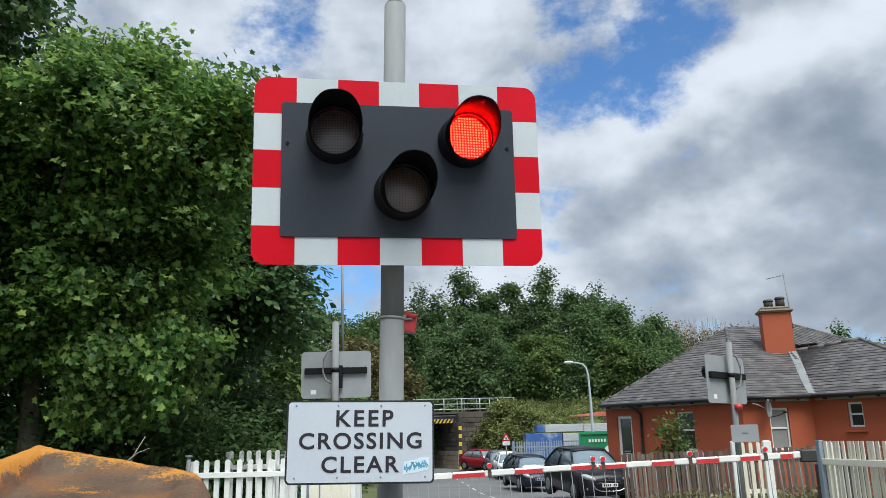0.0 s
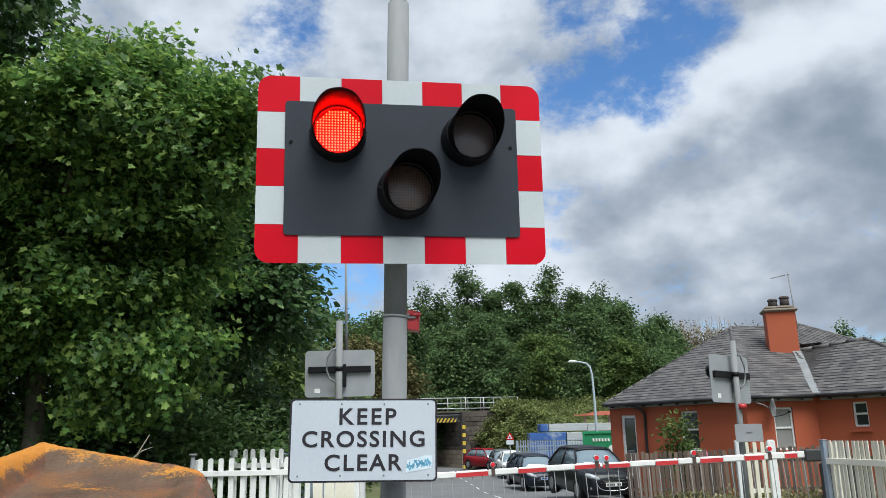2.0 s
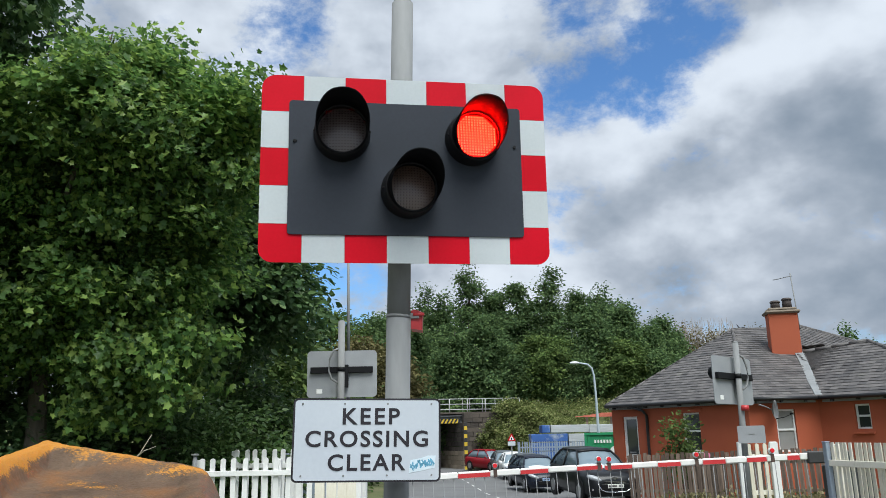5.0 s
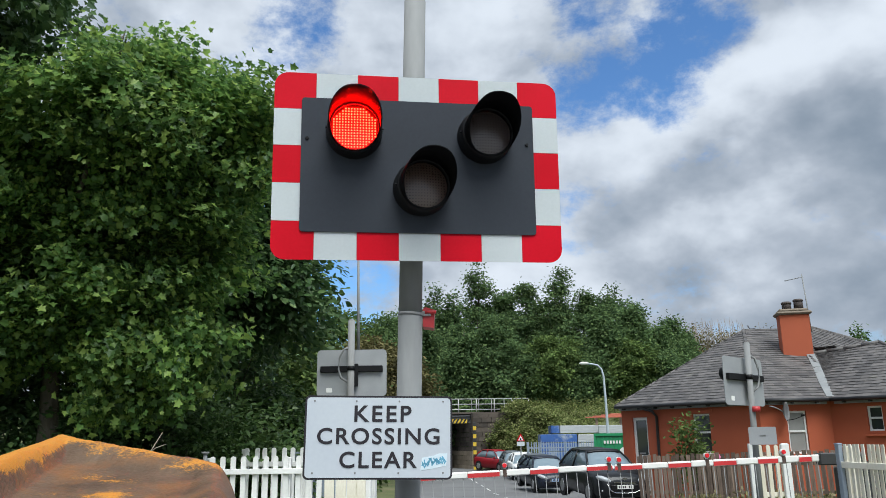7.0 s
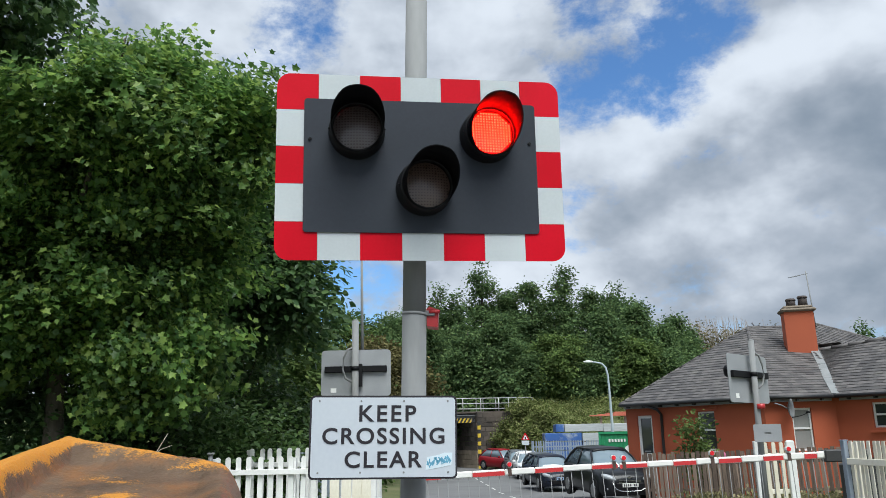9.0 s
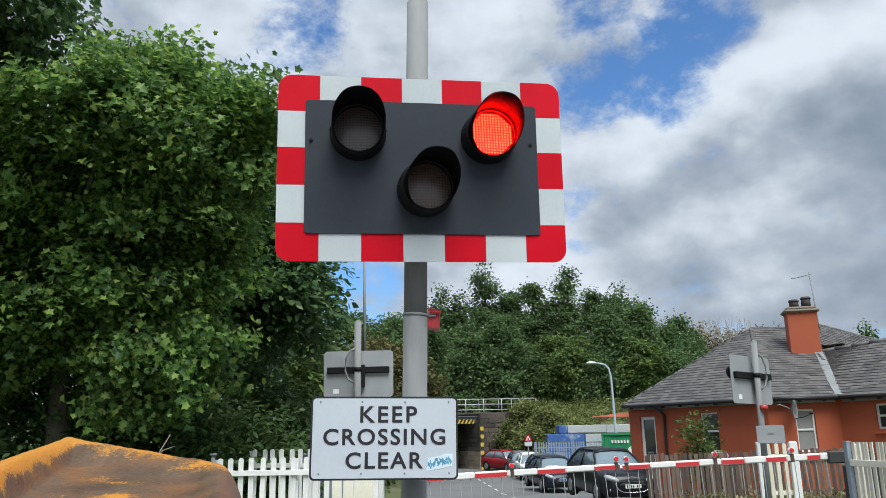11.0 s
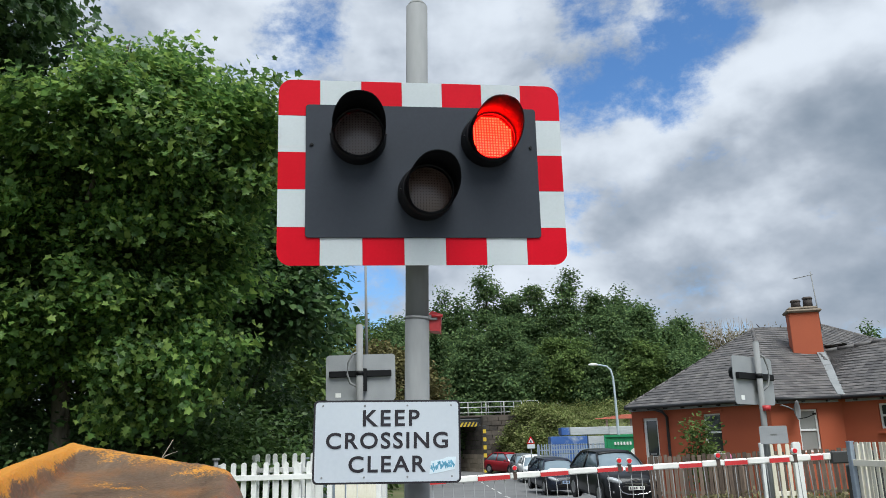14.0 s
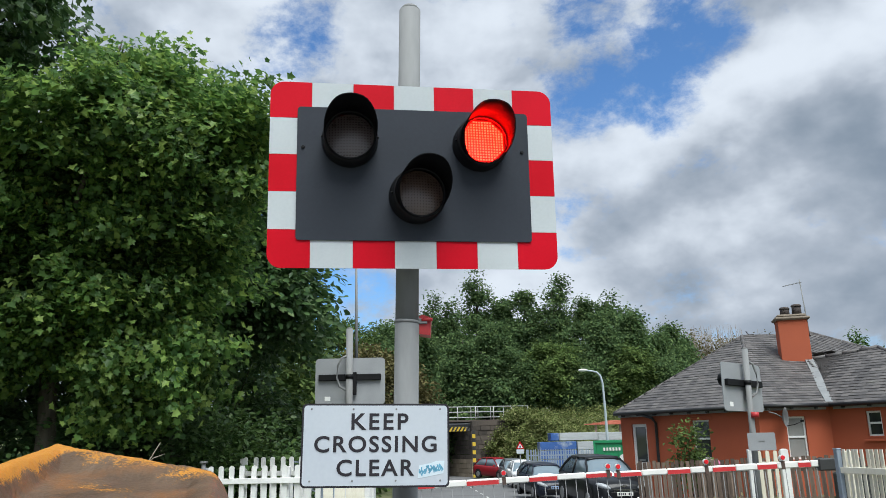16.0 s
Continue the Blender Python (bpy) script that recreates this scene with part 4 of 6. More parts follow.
def build_keep_clear():
    th = thing("crossing_sign", pose(-0.326, 2.9867, 1.3313, 0, 0.94, 6.77), "white sign reading KEEP CROSSING CLEAR with a black border", "sign")
    w, h = 0.549, 0.303
    bm = bmesh.new()
    slab(bm, rounded(-w / 2, 0, w / 2, h, 0.018), 0, 0.004)
    part("plate", bm, SIGN_BLACK, th)
    bm = bmesh.new()
    slab(bm, rounded(-w / 2 + 0.007, 0.007, w / 2 - 0.007, h - 0.007, 0.013), -0.0015, -0.0002)
    part("face", bm, SIGN_WHITE, th)
    for text, wide, x, z, sp in (("KEEP", 0.213, 0.0145, 0.2372, 1.22), ("CROSSING", 0.454, 0.0, 0.1555, 1.16), ("CLEAR", 0.286, 0.0, 0.0705, 1.18)):
        words(text, wide, 0.060, x, z, -0.0022, SIGN_BLACK, th, "lettering", sp)
    for x in (-0.24, -0.085, 0.075, 0.24):
        for z in (0.024, 0.283):
            bm = bmesh.new()
            rod(bm, (x, 0, z), (x, -0.004, z), 0.0042, 0.003, 10)
            part("rivet", bm, GALV, th)
    bm = bmesh.new()
    slab(bm, [(0.156, 0.032), (0.205, 0.040), (0.252, 0.050), (0.256, 0.094), (0.226, 0.094), (0.205, 0.086), (0.162, 0.078)], -0.0026, -0.0016)
    s = part("sticker", bm, STICKER, th, "torn pale blue sticker with worn lettering")
    bm = bmesh.new()
    rng = random.Random(8)
    for i in range(26):                # torn, scrawled print
        x = 0.164 + 0.0033 * i
        zc = 0.060 + 0.16 * (x - 0.164) + rng.uniform(-0.010, 0.010)
        block(bm, (0, 0, 0), (rng.uniform(0.003, 0.007), 0.0006, rng.uniform(0.008, 0.026)), pose(x, -0.0030, zc, 0, rng.uniform(-40, 40), 0))
    part("worn_print", bm, [STICKER_INK, STICKER], th)
    for z in (0.08, 0.23):
        bm = bmesh.new()
        block(bm, (0.09, 0.035, z), (0.16, 0.06, 0.025), bevel=0.003)
        part("clamp", bm, GALV, th)


build_keep_clear()


def far_signal(m, label, tilt_pole=0.0, pole_r=0.055, top=0.46, low=-2.3, cable_side=-1):
    """Back of a signal board on its pole, for the other direction."""
    th = thing("crossing_signal", m, label, "traffic signal", "signals facing the far side")
    w, h = 1.12, 0.74
    bm = bmesh.new()
    slab(bm, rounded(-w / 2, -h / 2, w / 2, h / 2, 0.06), 0.0, 0.012)
    part("board_back", bm, GREY_PAINT, th)
    bm = bmesh.new()
    block(bm, (0, -0.03, 0.06), (1.0, 0.06, 0.10), bevel=0.008)
    part("mounting_rail", bm, BLACK_PLASTIC, th)
    bm = bmesh.new()
    rod(bm, (tilt_pole * 2.6, -0.10, low), (0, -0.10, h / 2 + top), pole_r, n=18)
    rod(bm, (0, -0.10, h / 2 + top), (0, -0.10, h / 2 + top + 0.02), pole_r, pole_r * 0.6, 18)
    part("pole", bm, GALV, th)
    bm = bmesh.new()
    rod(bm, (tilt_pole * 0.35, -0.10, 0.03), (tilt_pole * 0.3, -0.10, 0.10), pole_r + 0.008, n=18)
    block(bm, (0.06, -0.06, -0.04), (0.10, 0.06, 0.36), bevel=0.006)
    part("clamp", bm, BLACK_PLASTIC, th)
    bm = bmesh.new()
    s = cable_side
    tube(bm, [(s * 0.03, -0.12, 0.40), (s * 0.12, -0.14, 0.36), (s * 0.18, -0.15, 0.22), (s * 0.19, -0.15, 0.05), (s * 0.15, -0.14, -0.09), (s * 0.05, -0.12, -0.15)], 0.016, 8)
    part("cable", bm, GALV, th)
    bm = bmesh.new()
    for x, z, r in ((-0.30, 0.10, 0.11), (0.30, 0.10, 0.11), (0, -0.12, 0.11)):
        rod(bm, (x, 0.012, z), (x, 0.09, z), r, n=20)
        rod(bm, (x, 0.09, z + 0.02), (x, 0.18, z + 0.02), r, r * 0.9, 20)
    part("lamp_hoods", bm, BLACK_PLASTIC, th)
    bm = bmesh.new()
    block(bm, (-0.36, -0.003, -0.27), (0.09, 0.004, 0.07))
    part("maker_label", bm, WHITE_PAINT, th)
    return th


def build_far_signals():
    far_signal(pose(-1.762, 12.64, 2.487, 0, 0, 0), "grey back of a crossing signal board on a thin pole")
    far_signal(pose(4.44, 12.55, 2.25, 0, 1.0, 40), "grey back of a crossing signal board turned towards the road", -0.012, 0.046, 0.22, -2.3, 1)
    bm = bmesh.new()
    rod(bm, (0, 0, -0.02), (0, 0, 2.6), 0.045, 0.03, 12)
    rod(bm, (0, 0, 2.6), (-0.02, 0, 4.75), 0.028, 0.018, 12)
    ob = part("mast", bm, GALV)
    ob.matrix_basis = pose(-1.70, 12.95, 0)
    tagged(ob, "thin grey steel mast beside the crossing", "mast")
    th = thing("pole_sign", pose(4.53, 12.25, 1.42, 0, 0, -8), "small grey sign back fixed to the signal pole", "sign")
    bm = bmesh.new()
    slab(bm, rounded(-0.20, -0.13, 0.20, 0.13, 0.02), 0.0, 0.006)
    part("plate", bm, GREY_PAINT, th)
    bm = bmesh.new()
    block(bm, (0.0, 0.03, 0), (0.10, 0.06, 0.03), bevel=0.003)
    part("clamp", bm, GALV, th)
    bm = bmesh.new()
    rod(bm, (4.535, 12.42, 1.78), (4.535, 12.42, 1.86), 0.062, n=14)
    tagged(part("red_pole_band", bm, RED_PLASTIC), "small red band round the signal pole", "band")


build_far_signals()


# ---------------- barriers ----------------
def barrier(p0, p1, label, knobs, flip, start_red, lamp_at):
    """An arm from p0 (tip) to p1 with red and white bands, hanging skirt rods and lamps."""
    p0, p1 = Vector(p0), Vector(p1)
    d = p1 - p0
    ang = math.degrees(math.atan2(d.y, d.x))
    el = math.degrees(math.asin(d.z / d.length))
    th = thing("crossing_barrier", Matrix.Translation(p0) @ pose(0, 0, 0, 0, -el, ang), label, "barrier", "lowered crossing barriers")
    ln = d.length
    for a, b, red in knobs:
        hh = 0.076 + 0.016 * (a + b) / 2 / ln
        bm = bmesh.new()
        block(bm, ((a + b) / 2, 0, 0), (b - a, 0.05, hh), bevel=0.014)
        part("arm_band", bm, BARRIER_WHITE, th)
        if red:                       # red film low on the arm's side
            for side in (-0.0265, 0.0265):
                bm = bmesh.new()
                block(bm, ((a + b) / 2, side, -0.010), (b - a - 0.004, 0.003, hh * 0.66))
                part("red_band", bm, BARRIER_RED, th)
    bm = bmesh.new()
    rod(bm, (0, 0, 0), (0, 0, -0.86), 0.0055, n=6)
    first = part("skirt_rod", bm, GALV, th)
    n = int(ln / 0.14)
    first.matrix_basis = pose(0.07, -0.005, -0.038)
    for i in range(1, n):
        share("skirt_rod", first, pose(0.07 + i * 0.14, -0.005, -0.038, 0, random.uniform(-1.5, 1.5), 0), th)
    bm = bmesh.new()
    block(bm, (ln / 2, -0.005, -0.9), (ln, 0.02, 0.03))
    part("skirt_rail", bm, WHITE_PAINT, th)
    face = -1 if d.x > 0 else 1       # lamps look towards the road's near side
    for x, red in lamp_at:
        bm = bmesh.new()
        block(bm, (x, 0, 0.055), (0.03, 0.04, 0.04), bevel=0.004, mat=0)
        rod(bm, (x, 0.045 * face, 0.10), (x, -0.03 * face, 0.10), 0.034, n=16, mat=0)
        rod(bm, (x, 0.060 * face, 0.10), (x, 0.046 * face, 0.10), 0.027, 0.031, 16, 1)
        rod(bm, (x, -0.03 * face, 0.10), (x, -0.06 * face, 0.10), 0.03, 0.016, 16, 0)
        block(bm, (x, 0, 0.0), (0.05, 0.058, 0.106), mat=2)
        part("arm_lamp", bm, [WHITE_PAINT, LAMP_RED, DARK_CLAMP], th, "small red lamp on the arm")
    return th


def bands(edges, first_red):
    return [(a, b, (i % 2 == 0) == first_red) for i, (a, b) in enumerate(zip(edges, edges[1:]))]


def build_barriers():
    barrier((2.02, 11.056, 1.045), (-0.78, 11.056, 0.925), "lowered red and white barrier arm with hanging skirt", bands([0.0, 0.35, 0.74, 1.12, 1.53, 1.97, 2.4, 2.8], True), 1, True, [(0.045, True), (1.46, True)])
    barrier((2.05, 11.056, 1.035), (4.93, 11.056, 1.13), "lowered red and white barrier arm reaching the fence", bands([0.0, 0.37, 0.72, 1.03, 1.33, 1.64, 1.93, 2.2, 2.48, 2.65, 2.882], True), 1, True, [(0.06, True), (1.25, True), (2.28, False)])
    th = thing("barrier_machine", pose(5.35, 11.1, 0), "dark steel barrier machine behind the fence", "barrier machine")
    bm = bmesh.new()
    block(bm, (0, 0, 0.5), (0.5, 0.45, 1.0), bevel=0.02)
    part("cabinet", bm, HAZARD_BLACK, th)
    bm = bmesh.new()
    block(bm, (-0.25, -0.02, 1.11), (0.6, 0.16, 0.16), bevel=0.015)
    part("arm_root", bm, HAZARD_BLACK, th)


build_barriers()


# ---------------- fences ----------------
def picket_mesh(h, w, t, top="round"):
    bm = bmesh.new()
    if top == "round":
        pts = [(-w / 2, 0), (w / 2, 0), (w / 2, h - w * 0.4), (w * 0.35, h - w * 0.12), (0, h), (-w * 0.35, h - w * 0.12), (-w / 2, h - w * 0.4)]
    elif top == "point":
        pts = [(-w / 2, 0), (w / 2, 0), (w / 2, h - 0.05), (0, h), (-w / 2, h - 0.05)]
    else:
        pts = [(-w / 2, 0), (w / 2, 0), (w / 2, h), (-w / 2, h)]
    slab(bm, pts, 0, t)
    return bm


def fence(p0, p1, h, w, gap, material, label, group, top="round", rails=(0.35, 0.85), posts=True, name="fence", post_h=None, jitter=0.0, post_material=None, rail_front=False, thick=0.022):
    p0, p1 = Vector(p0), Vector(p1)
    d = p1 - p0
    ln = d.length
    th = thing(name, Matrix.Translation(p0) @ pose(0, 0, 0, 0, -math.degrees(math.asin(d.z / ln)), math.degrees(math.atan2(d.y, d.x))), label, "fence", group)
    first = None
    n = max(2, int(ln / (w + gap)))
    rng = random.Random(int(p0.x * 100))
    for i in range(n):
        m = pose((i + 0.5) * ln / n, -0.02, 0.02 + rng.uniform(-jitter, jitter), 0, rng.uniform(-0.8, 0.8), 0)
        if first is None:
            first = part("picket", picket_mesh(h, w, thick, top), material, th)
            first.matrix_basis = m
        else:
            share("picket", first, m, th)
    for z in rails:
        bm = bmesh.new()
        block(bm, (ln / 2, -0.04 if rail_front else 0.022, z * h), (ln, 0.035, 0.07), bevel=0.004)
        part("rail", bm, material, th)
    if posts:
        for x in (0.0, ln / 2, ln):
            bm = bmesh.new()
            block(bm, (x, 0.06, (post_h or h) / 2), (0.09, 0.09, post_h or h), bevel=0.008)
            part("post", bm, post_material or material, th)
    return th


def build_fences():
    fence((-3.35, 10.53, 0), (-1.25, 10.53, 0), 1.24, 0.066, 0.068, WHITE_PAINT, "white painted picket fence with rounded tops", "white picket fences", rails=(0.52, 0.86), rail_front=True)
    fence((-3.25, 11.9, 0), (-1.3, 11.5, 0), 1.33, 0.066, 0.075, WHITE_PAINT, "second white picket fence behind the first", "white picket fences", rails=(0.45, 0.84), rail_front=True)
    fence((-1.75, 10.25, 0), (-1.22, 10.25, 0), 1.0, 0.12, 0.004, CREAM_PAINT, "cream board panel at the end of the picket fence", "", top="flat", posts=False, rails=(0.4,))
    th = thing("fence_post", pose(-3.36, 10.46, 0), "grey steel post with a cap at the fence end", "post")
    bm = bmesh.new()
    rod(bm, (0, 0, 0), (0, 0, 1.30), 0.028, n=12)
    part("shaft", bm, GALV, th)
    bm = bmesh.new()
    rod(bm, (0, 0, 1.30), (0, 0, 1.325), 0.05, n=12)
    part("cap", bm, GALV, th)
    th = thing("equipment_cabinet", pose(-2.1, 12.9, 0), "blue-grey equipment cabinet behind the picket fence", "cabinet")
    bm = bmesh.new()
    block(bm, (0, 0, 0.62), (1.1, 0.5, 1.24), bevel=0.02)
    part("body", bm, BLUE_GREY, th)
    bm = bmesh.new()
    block(bm, (0, 0, 1.255), (1.16, 0.56, 0.03), bevel=0.005)
    part("lid", bm, BLUE_GREY, th)
    # cream palisade running alongside the line
    fence((4.38, 9.40, 0.0), (4.76, 7.5, 0.0), 1.31, 0.046, 0.030, CREAM_PAINT, "weathered cream slatted fence with rusty posts", "", top="flat", rails=(0.33, 0.84), rail_front=True, posts=True, thick=0.012)
    th = thing("steel_post", pose(4.34, 9.44, 0), "blue-grey steel post at the fence end", "post")
    bm = bmesh.new()
    block(bm, (0, 0, 0.665), (0.05, 0.09, 1.33), bevel=0.006)
    part("shaft", bm, BLUE_GREY, th)
    bm = bmesh.new()
    block(bm, (0, 0.0, 1.335), (0.06, 0.1, 0.012), bevel=0.003)
    part("cap", bm, BLUE_GREY, th)
    # white gate between the road and the yard
    fence((4.66, 13.2, 0), (5.22, 13.2, 0), 1.25, 0.06, 0.05, CREAM_PAINT, "narrow cream picket gate beside the signal", "", top="round", rails=(0.4, 0.85), posts=False, name="picket_gate")
    for x in (4.66, 5.20):
        th = thing("gate_post", pose(x, 13.17, 0), "white painted gate post with a pointed top", "post", "gate posts")
        bm = bmesh.new()
        block(bm, (0, 0, 0.64), (0.13 if x > 5 else 0.09, 0.06, 1.28), bevel=0.006)
        part("shaft", bm, WHITE_PAINT, th)
        bm = bmesh.new()
        block(bm, (0, 0, 1.285), (0.10, 0.05, 0.02), bevel=0.006)
        part("cap", bm, WHITE_PAINT, th)
    # brown boarded fence in front of the house
    zf = ground_z(6, 17)
    fence((4.55, 20.94, -0.36), (9.4, 17.6, -0.2), 1.26, 0.088, 0.034, BROWN_WOOD, "brown stained board fence in front of the house", "brown board fences", top="flat", rails=(0.3, 0.8), jitter=0.03)
    fence((6.9, 20.9, -0.4), (7.3, 25.6, -0.6), 1.2, 0.088, 0.034, BROWN_WOOD, "brown stained board fence along the drive", "brown board fences", top="flat", rails=(0.3, 0.8), jitter=0.03)


build_fences()


# ---------------- worn yellow housing close to the path ----------------
def build_housing():
    bl, br, fl, fr = Vector((-0.912, 1.774, 1.447)), Vector((-0.466, 1.62, 1.412)), Vector((-0.80, 0.90, 1.335)), Vector((-0.26, 0.90, 1.345))
    n = 96
    verts, faces, paint = [], [], []
    for j in range(n + 1):
        for i in range(n + 1):
            a, b = i / n, j / n
            p = bl.lerp(br, a).lerp(fl.lerp(fr, a), b)
            coat = math.exp(-((a - 0.058) / 0.066) ** 4)
            rim_b = math.exp(-((b - 0.045) / 0.05) ** 2) * (1 - 0.62 * a)
            lw, bw = min(1, max(0, (a - 0.085) / 0.085)), min(1, max(0, (b - 0.045) / 0.10))
            inside = min(lw * lw * (3 - 2 * lw), bw * bw * (3 - 2 * bw))
            rim = 0.058 * (1 - 0.62 * a)
            depth = 0.020 + 0.058 * min(1, b / 0.55) * (0.35 + 0.65 * math.sin(math.pi * min(1, a * 1.05 + 0.12)))
            z = rim - depth * inside * min(1, max(0.0, (0.98 - a) / 0.18))
            z -= 0.06 * max(0, (a - 0.88) / 0.12) ** 2 + 0.05 * max(0, (0.05 - a) / 0.05) ** 2 + 0.04 * max(0, (0.035 - b) / 0.035) ** 2
            z += 0.004 * noise.noise((a * 7, b * 7, 3)) + 0.0015 * noise.noise((a * 30, b * 30, 1))
            verts.append((p.x, p.y, p.z + z))
            paint.append(max(0.95 * coat, rim_b * 0.55) + 0.30 * math.exp(-((a - 0.36) / 0.12) ** 2 - ((b - 0.20) / 0.06) ** 2) + 0.42 * math.exp(-((a - 0.50) / 0.10) ** 2 - ((b - 0.36) / 0.12) ** 2) + 0.1 * math.exp(-((a - 0.9) / 0.06) ** 2) - (0.25 if a > 0.93 else 0))
    for j in range(n):
        for i in range(n):
            k = j * (n + 1) + i
            faces.append((k, k + n + 1, k + n + 2, k + 1))
    # sides down to the ground
    ring = [i for i in range(n + 1)] + [j * (n + 1) + n for j in range(1, n + 1)] + [n * (n + 1) + i for i in range(n - 1, -1, -1)] + [j * (n + 1) for j in range(n - 1, 0, -1)]
    c = Vector((-0.66, 1.35, 0))
    prev = ring
    for drop, grow in ((0.05, 1.03), (0.14, 1.045), (1.6, 1.05)):
        cur = []
        for r in ring:
            v = Vector(verts[r])
            cur.append(len(verts))
            verts.append((c.x + (v.x - c.x) * grow, c.y + (v.y - c.y) * grow, max(0.0, v.z - drop)))
            paint.append(-0.1)
        m = len(ring)
        for k in range(m):
            faces.append((prev[k], prev[(k + 1) % m], cur[(k + 1) % m], cur[k]))
        prev = cur
    th = thing("machine_housing", pose(0, 0, 0), "worn yellow painted steel housing with rusty dished top", "machine housing")
    top = n * n
    for name, fs in (("dished_top", faces[:top]), ("side_skirt", faces[top:])):
        used = sorted({i for f in fs for i in f})
        idx = {v: k for k, v in enumerate(used)}
        ob = from_arrays(name, [verts[i] for i in used], [tuple(idx[i] for i in f) for f in fs], WORN_YELLOW, th, smooth=True)
        at = ob.data.attributes.new("paint", "FLOAT", "POINT")
        at.data.foreach_set("value", [paint[i] for i in used])


build_housing()


# ---------------- house ----------------
A2, C2, B2 = Vector((5.902, 29.670)), Vector((9.248, 25.028)), Vector((11.447, 25.028))
UX, BK = Vector((0.5848, -0.8112)), Vector((0.8112, 0.5848))
W2 = B2 + UX * 5.0
HOUSE_LOW, EAVE = -0.75, 2.42
HOUSE = thing("house", pose(0, 0, 0), "terracotta rendered bungalow with a hipped slate roof", "house")


def wall_run(p, q, holes, name="wall"):
    """A wall from p to q (plan), outside on the right of the way, with openings (s0, s1, z0, z1) cut through 0.3 m."""
    d = q - p
    ln = d.length
    m = Matrix.Translation((p.x, p.y, 0)) @ pose(0, 0, 0, 0, 0, math.degrees(math.atan2(d.y, d.x)))
    bm = bmesh.new()
    cuts = sorted(holes)
    x = 0.0
    for s0, s1, z0, z1 in cuts:
        block(bm, ((x + s0) / 2, 0.15, (HOUSE_LOW + EAVE) / 2), (s0 - x, 0.3, EAVE - HOUSE_LOW), m)
        block(bm, ((s0 + s1) / 2, 0.15, (HOUSE_LOW + z0) / 2), (s1 - s0, 0.3, z0 - HOUSE_LOW), m)
        block(bm, ((s0 + s1) / 2, 0.15, (z1 + EAVE) / 2), (s1 - s0, 0.3, EAVE - z1), m)
        x = s1
    block(bm, ((x + ln) / 2, 0.15, (HOUSE_LOW + EAVE) / 2), (ln - x, 0.3, EAVE - HOUSE_LOW), m)
    bmesh.ops.remove_doubles(bm, verts=bm.verts, dist=0.0005)
    part(name, bm, RENDER_WALL, HOUSE)
    return m


def sash(m, s0, s1, z0, z1, blind=False, sill=True, split=0.52):
    """A white two-part window set back in its opening."""
    w, h = s1 - s0, z1 - z0
    win = new("window")
    win.parent = HOUSE
    win.matrix_basis = m @ pose(s0, 0.10, z0)
    me = bmesh.new()
    f = 0.055
    for c, s in (((w / 2, 0, f / 2), (w, 0.06, f)), ((w / 2, 0, h - f / 2), (w, 0.06, f)), ((f / 2, 0, h / 2), (f, 0.06, h - 2 * f)), ((w - f / 2, 0, h / 2), (f, 0.06, h - 2 * f)), ((w / 2, -0.01, h * split), (w - 2 * f, 0.05, 0.06))):
        block(me, c, s, bevel=0.004)
    part("frame", me, WINDOW_WHITE, win)
    for a, b in ((f, h * split - 0.03), (h * split + 0.03, h - f)):
        bm = bmesh.new()
        block(bm, (w / 2, 0.012, (a + b) / 2), (w - 2 * f, 0.006, b - a))
        part("pane", bm, WINDOW_GLASS, win)
    if blind:
        bm = bmesh.new()
        block(bm, (w / 2, 0.006, h / 2), (w - 2 * f - 0.01, 0.004, h - 2 * f))
        part("blind", bm, BLIND, win)
    if sill:
        bm = bmesh.new()
        block(bm, (w / 2, -0.10, -0.045), (w + 0.12, 0.2, 0.07), bevel=0.008)
        part("sill", bm, WINDOW_WHITE if blind is False else RENDER_WALL, win)


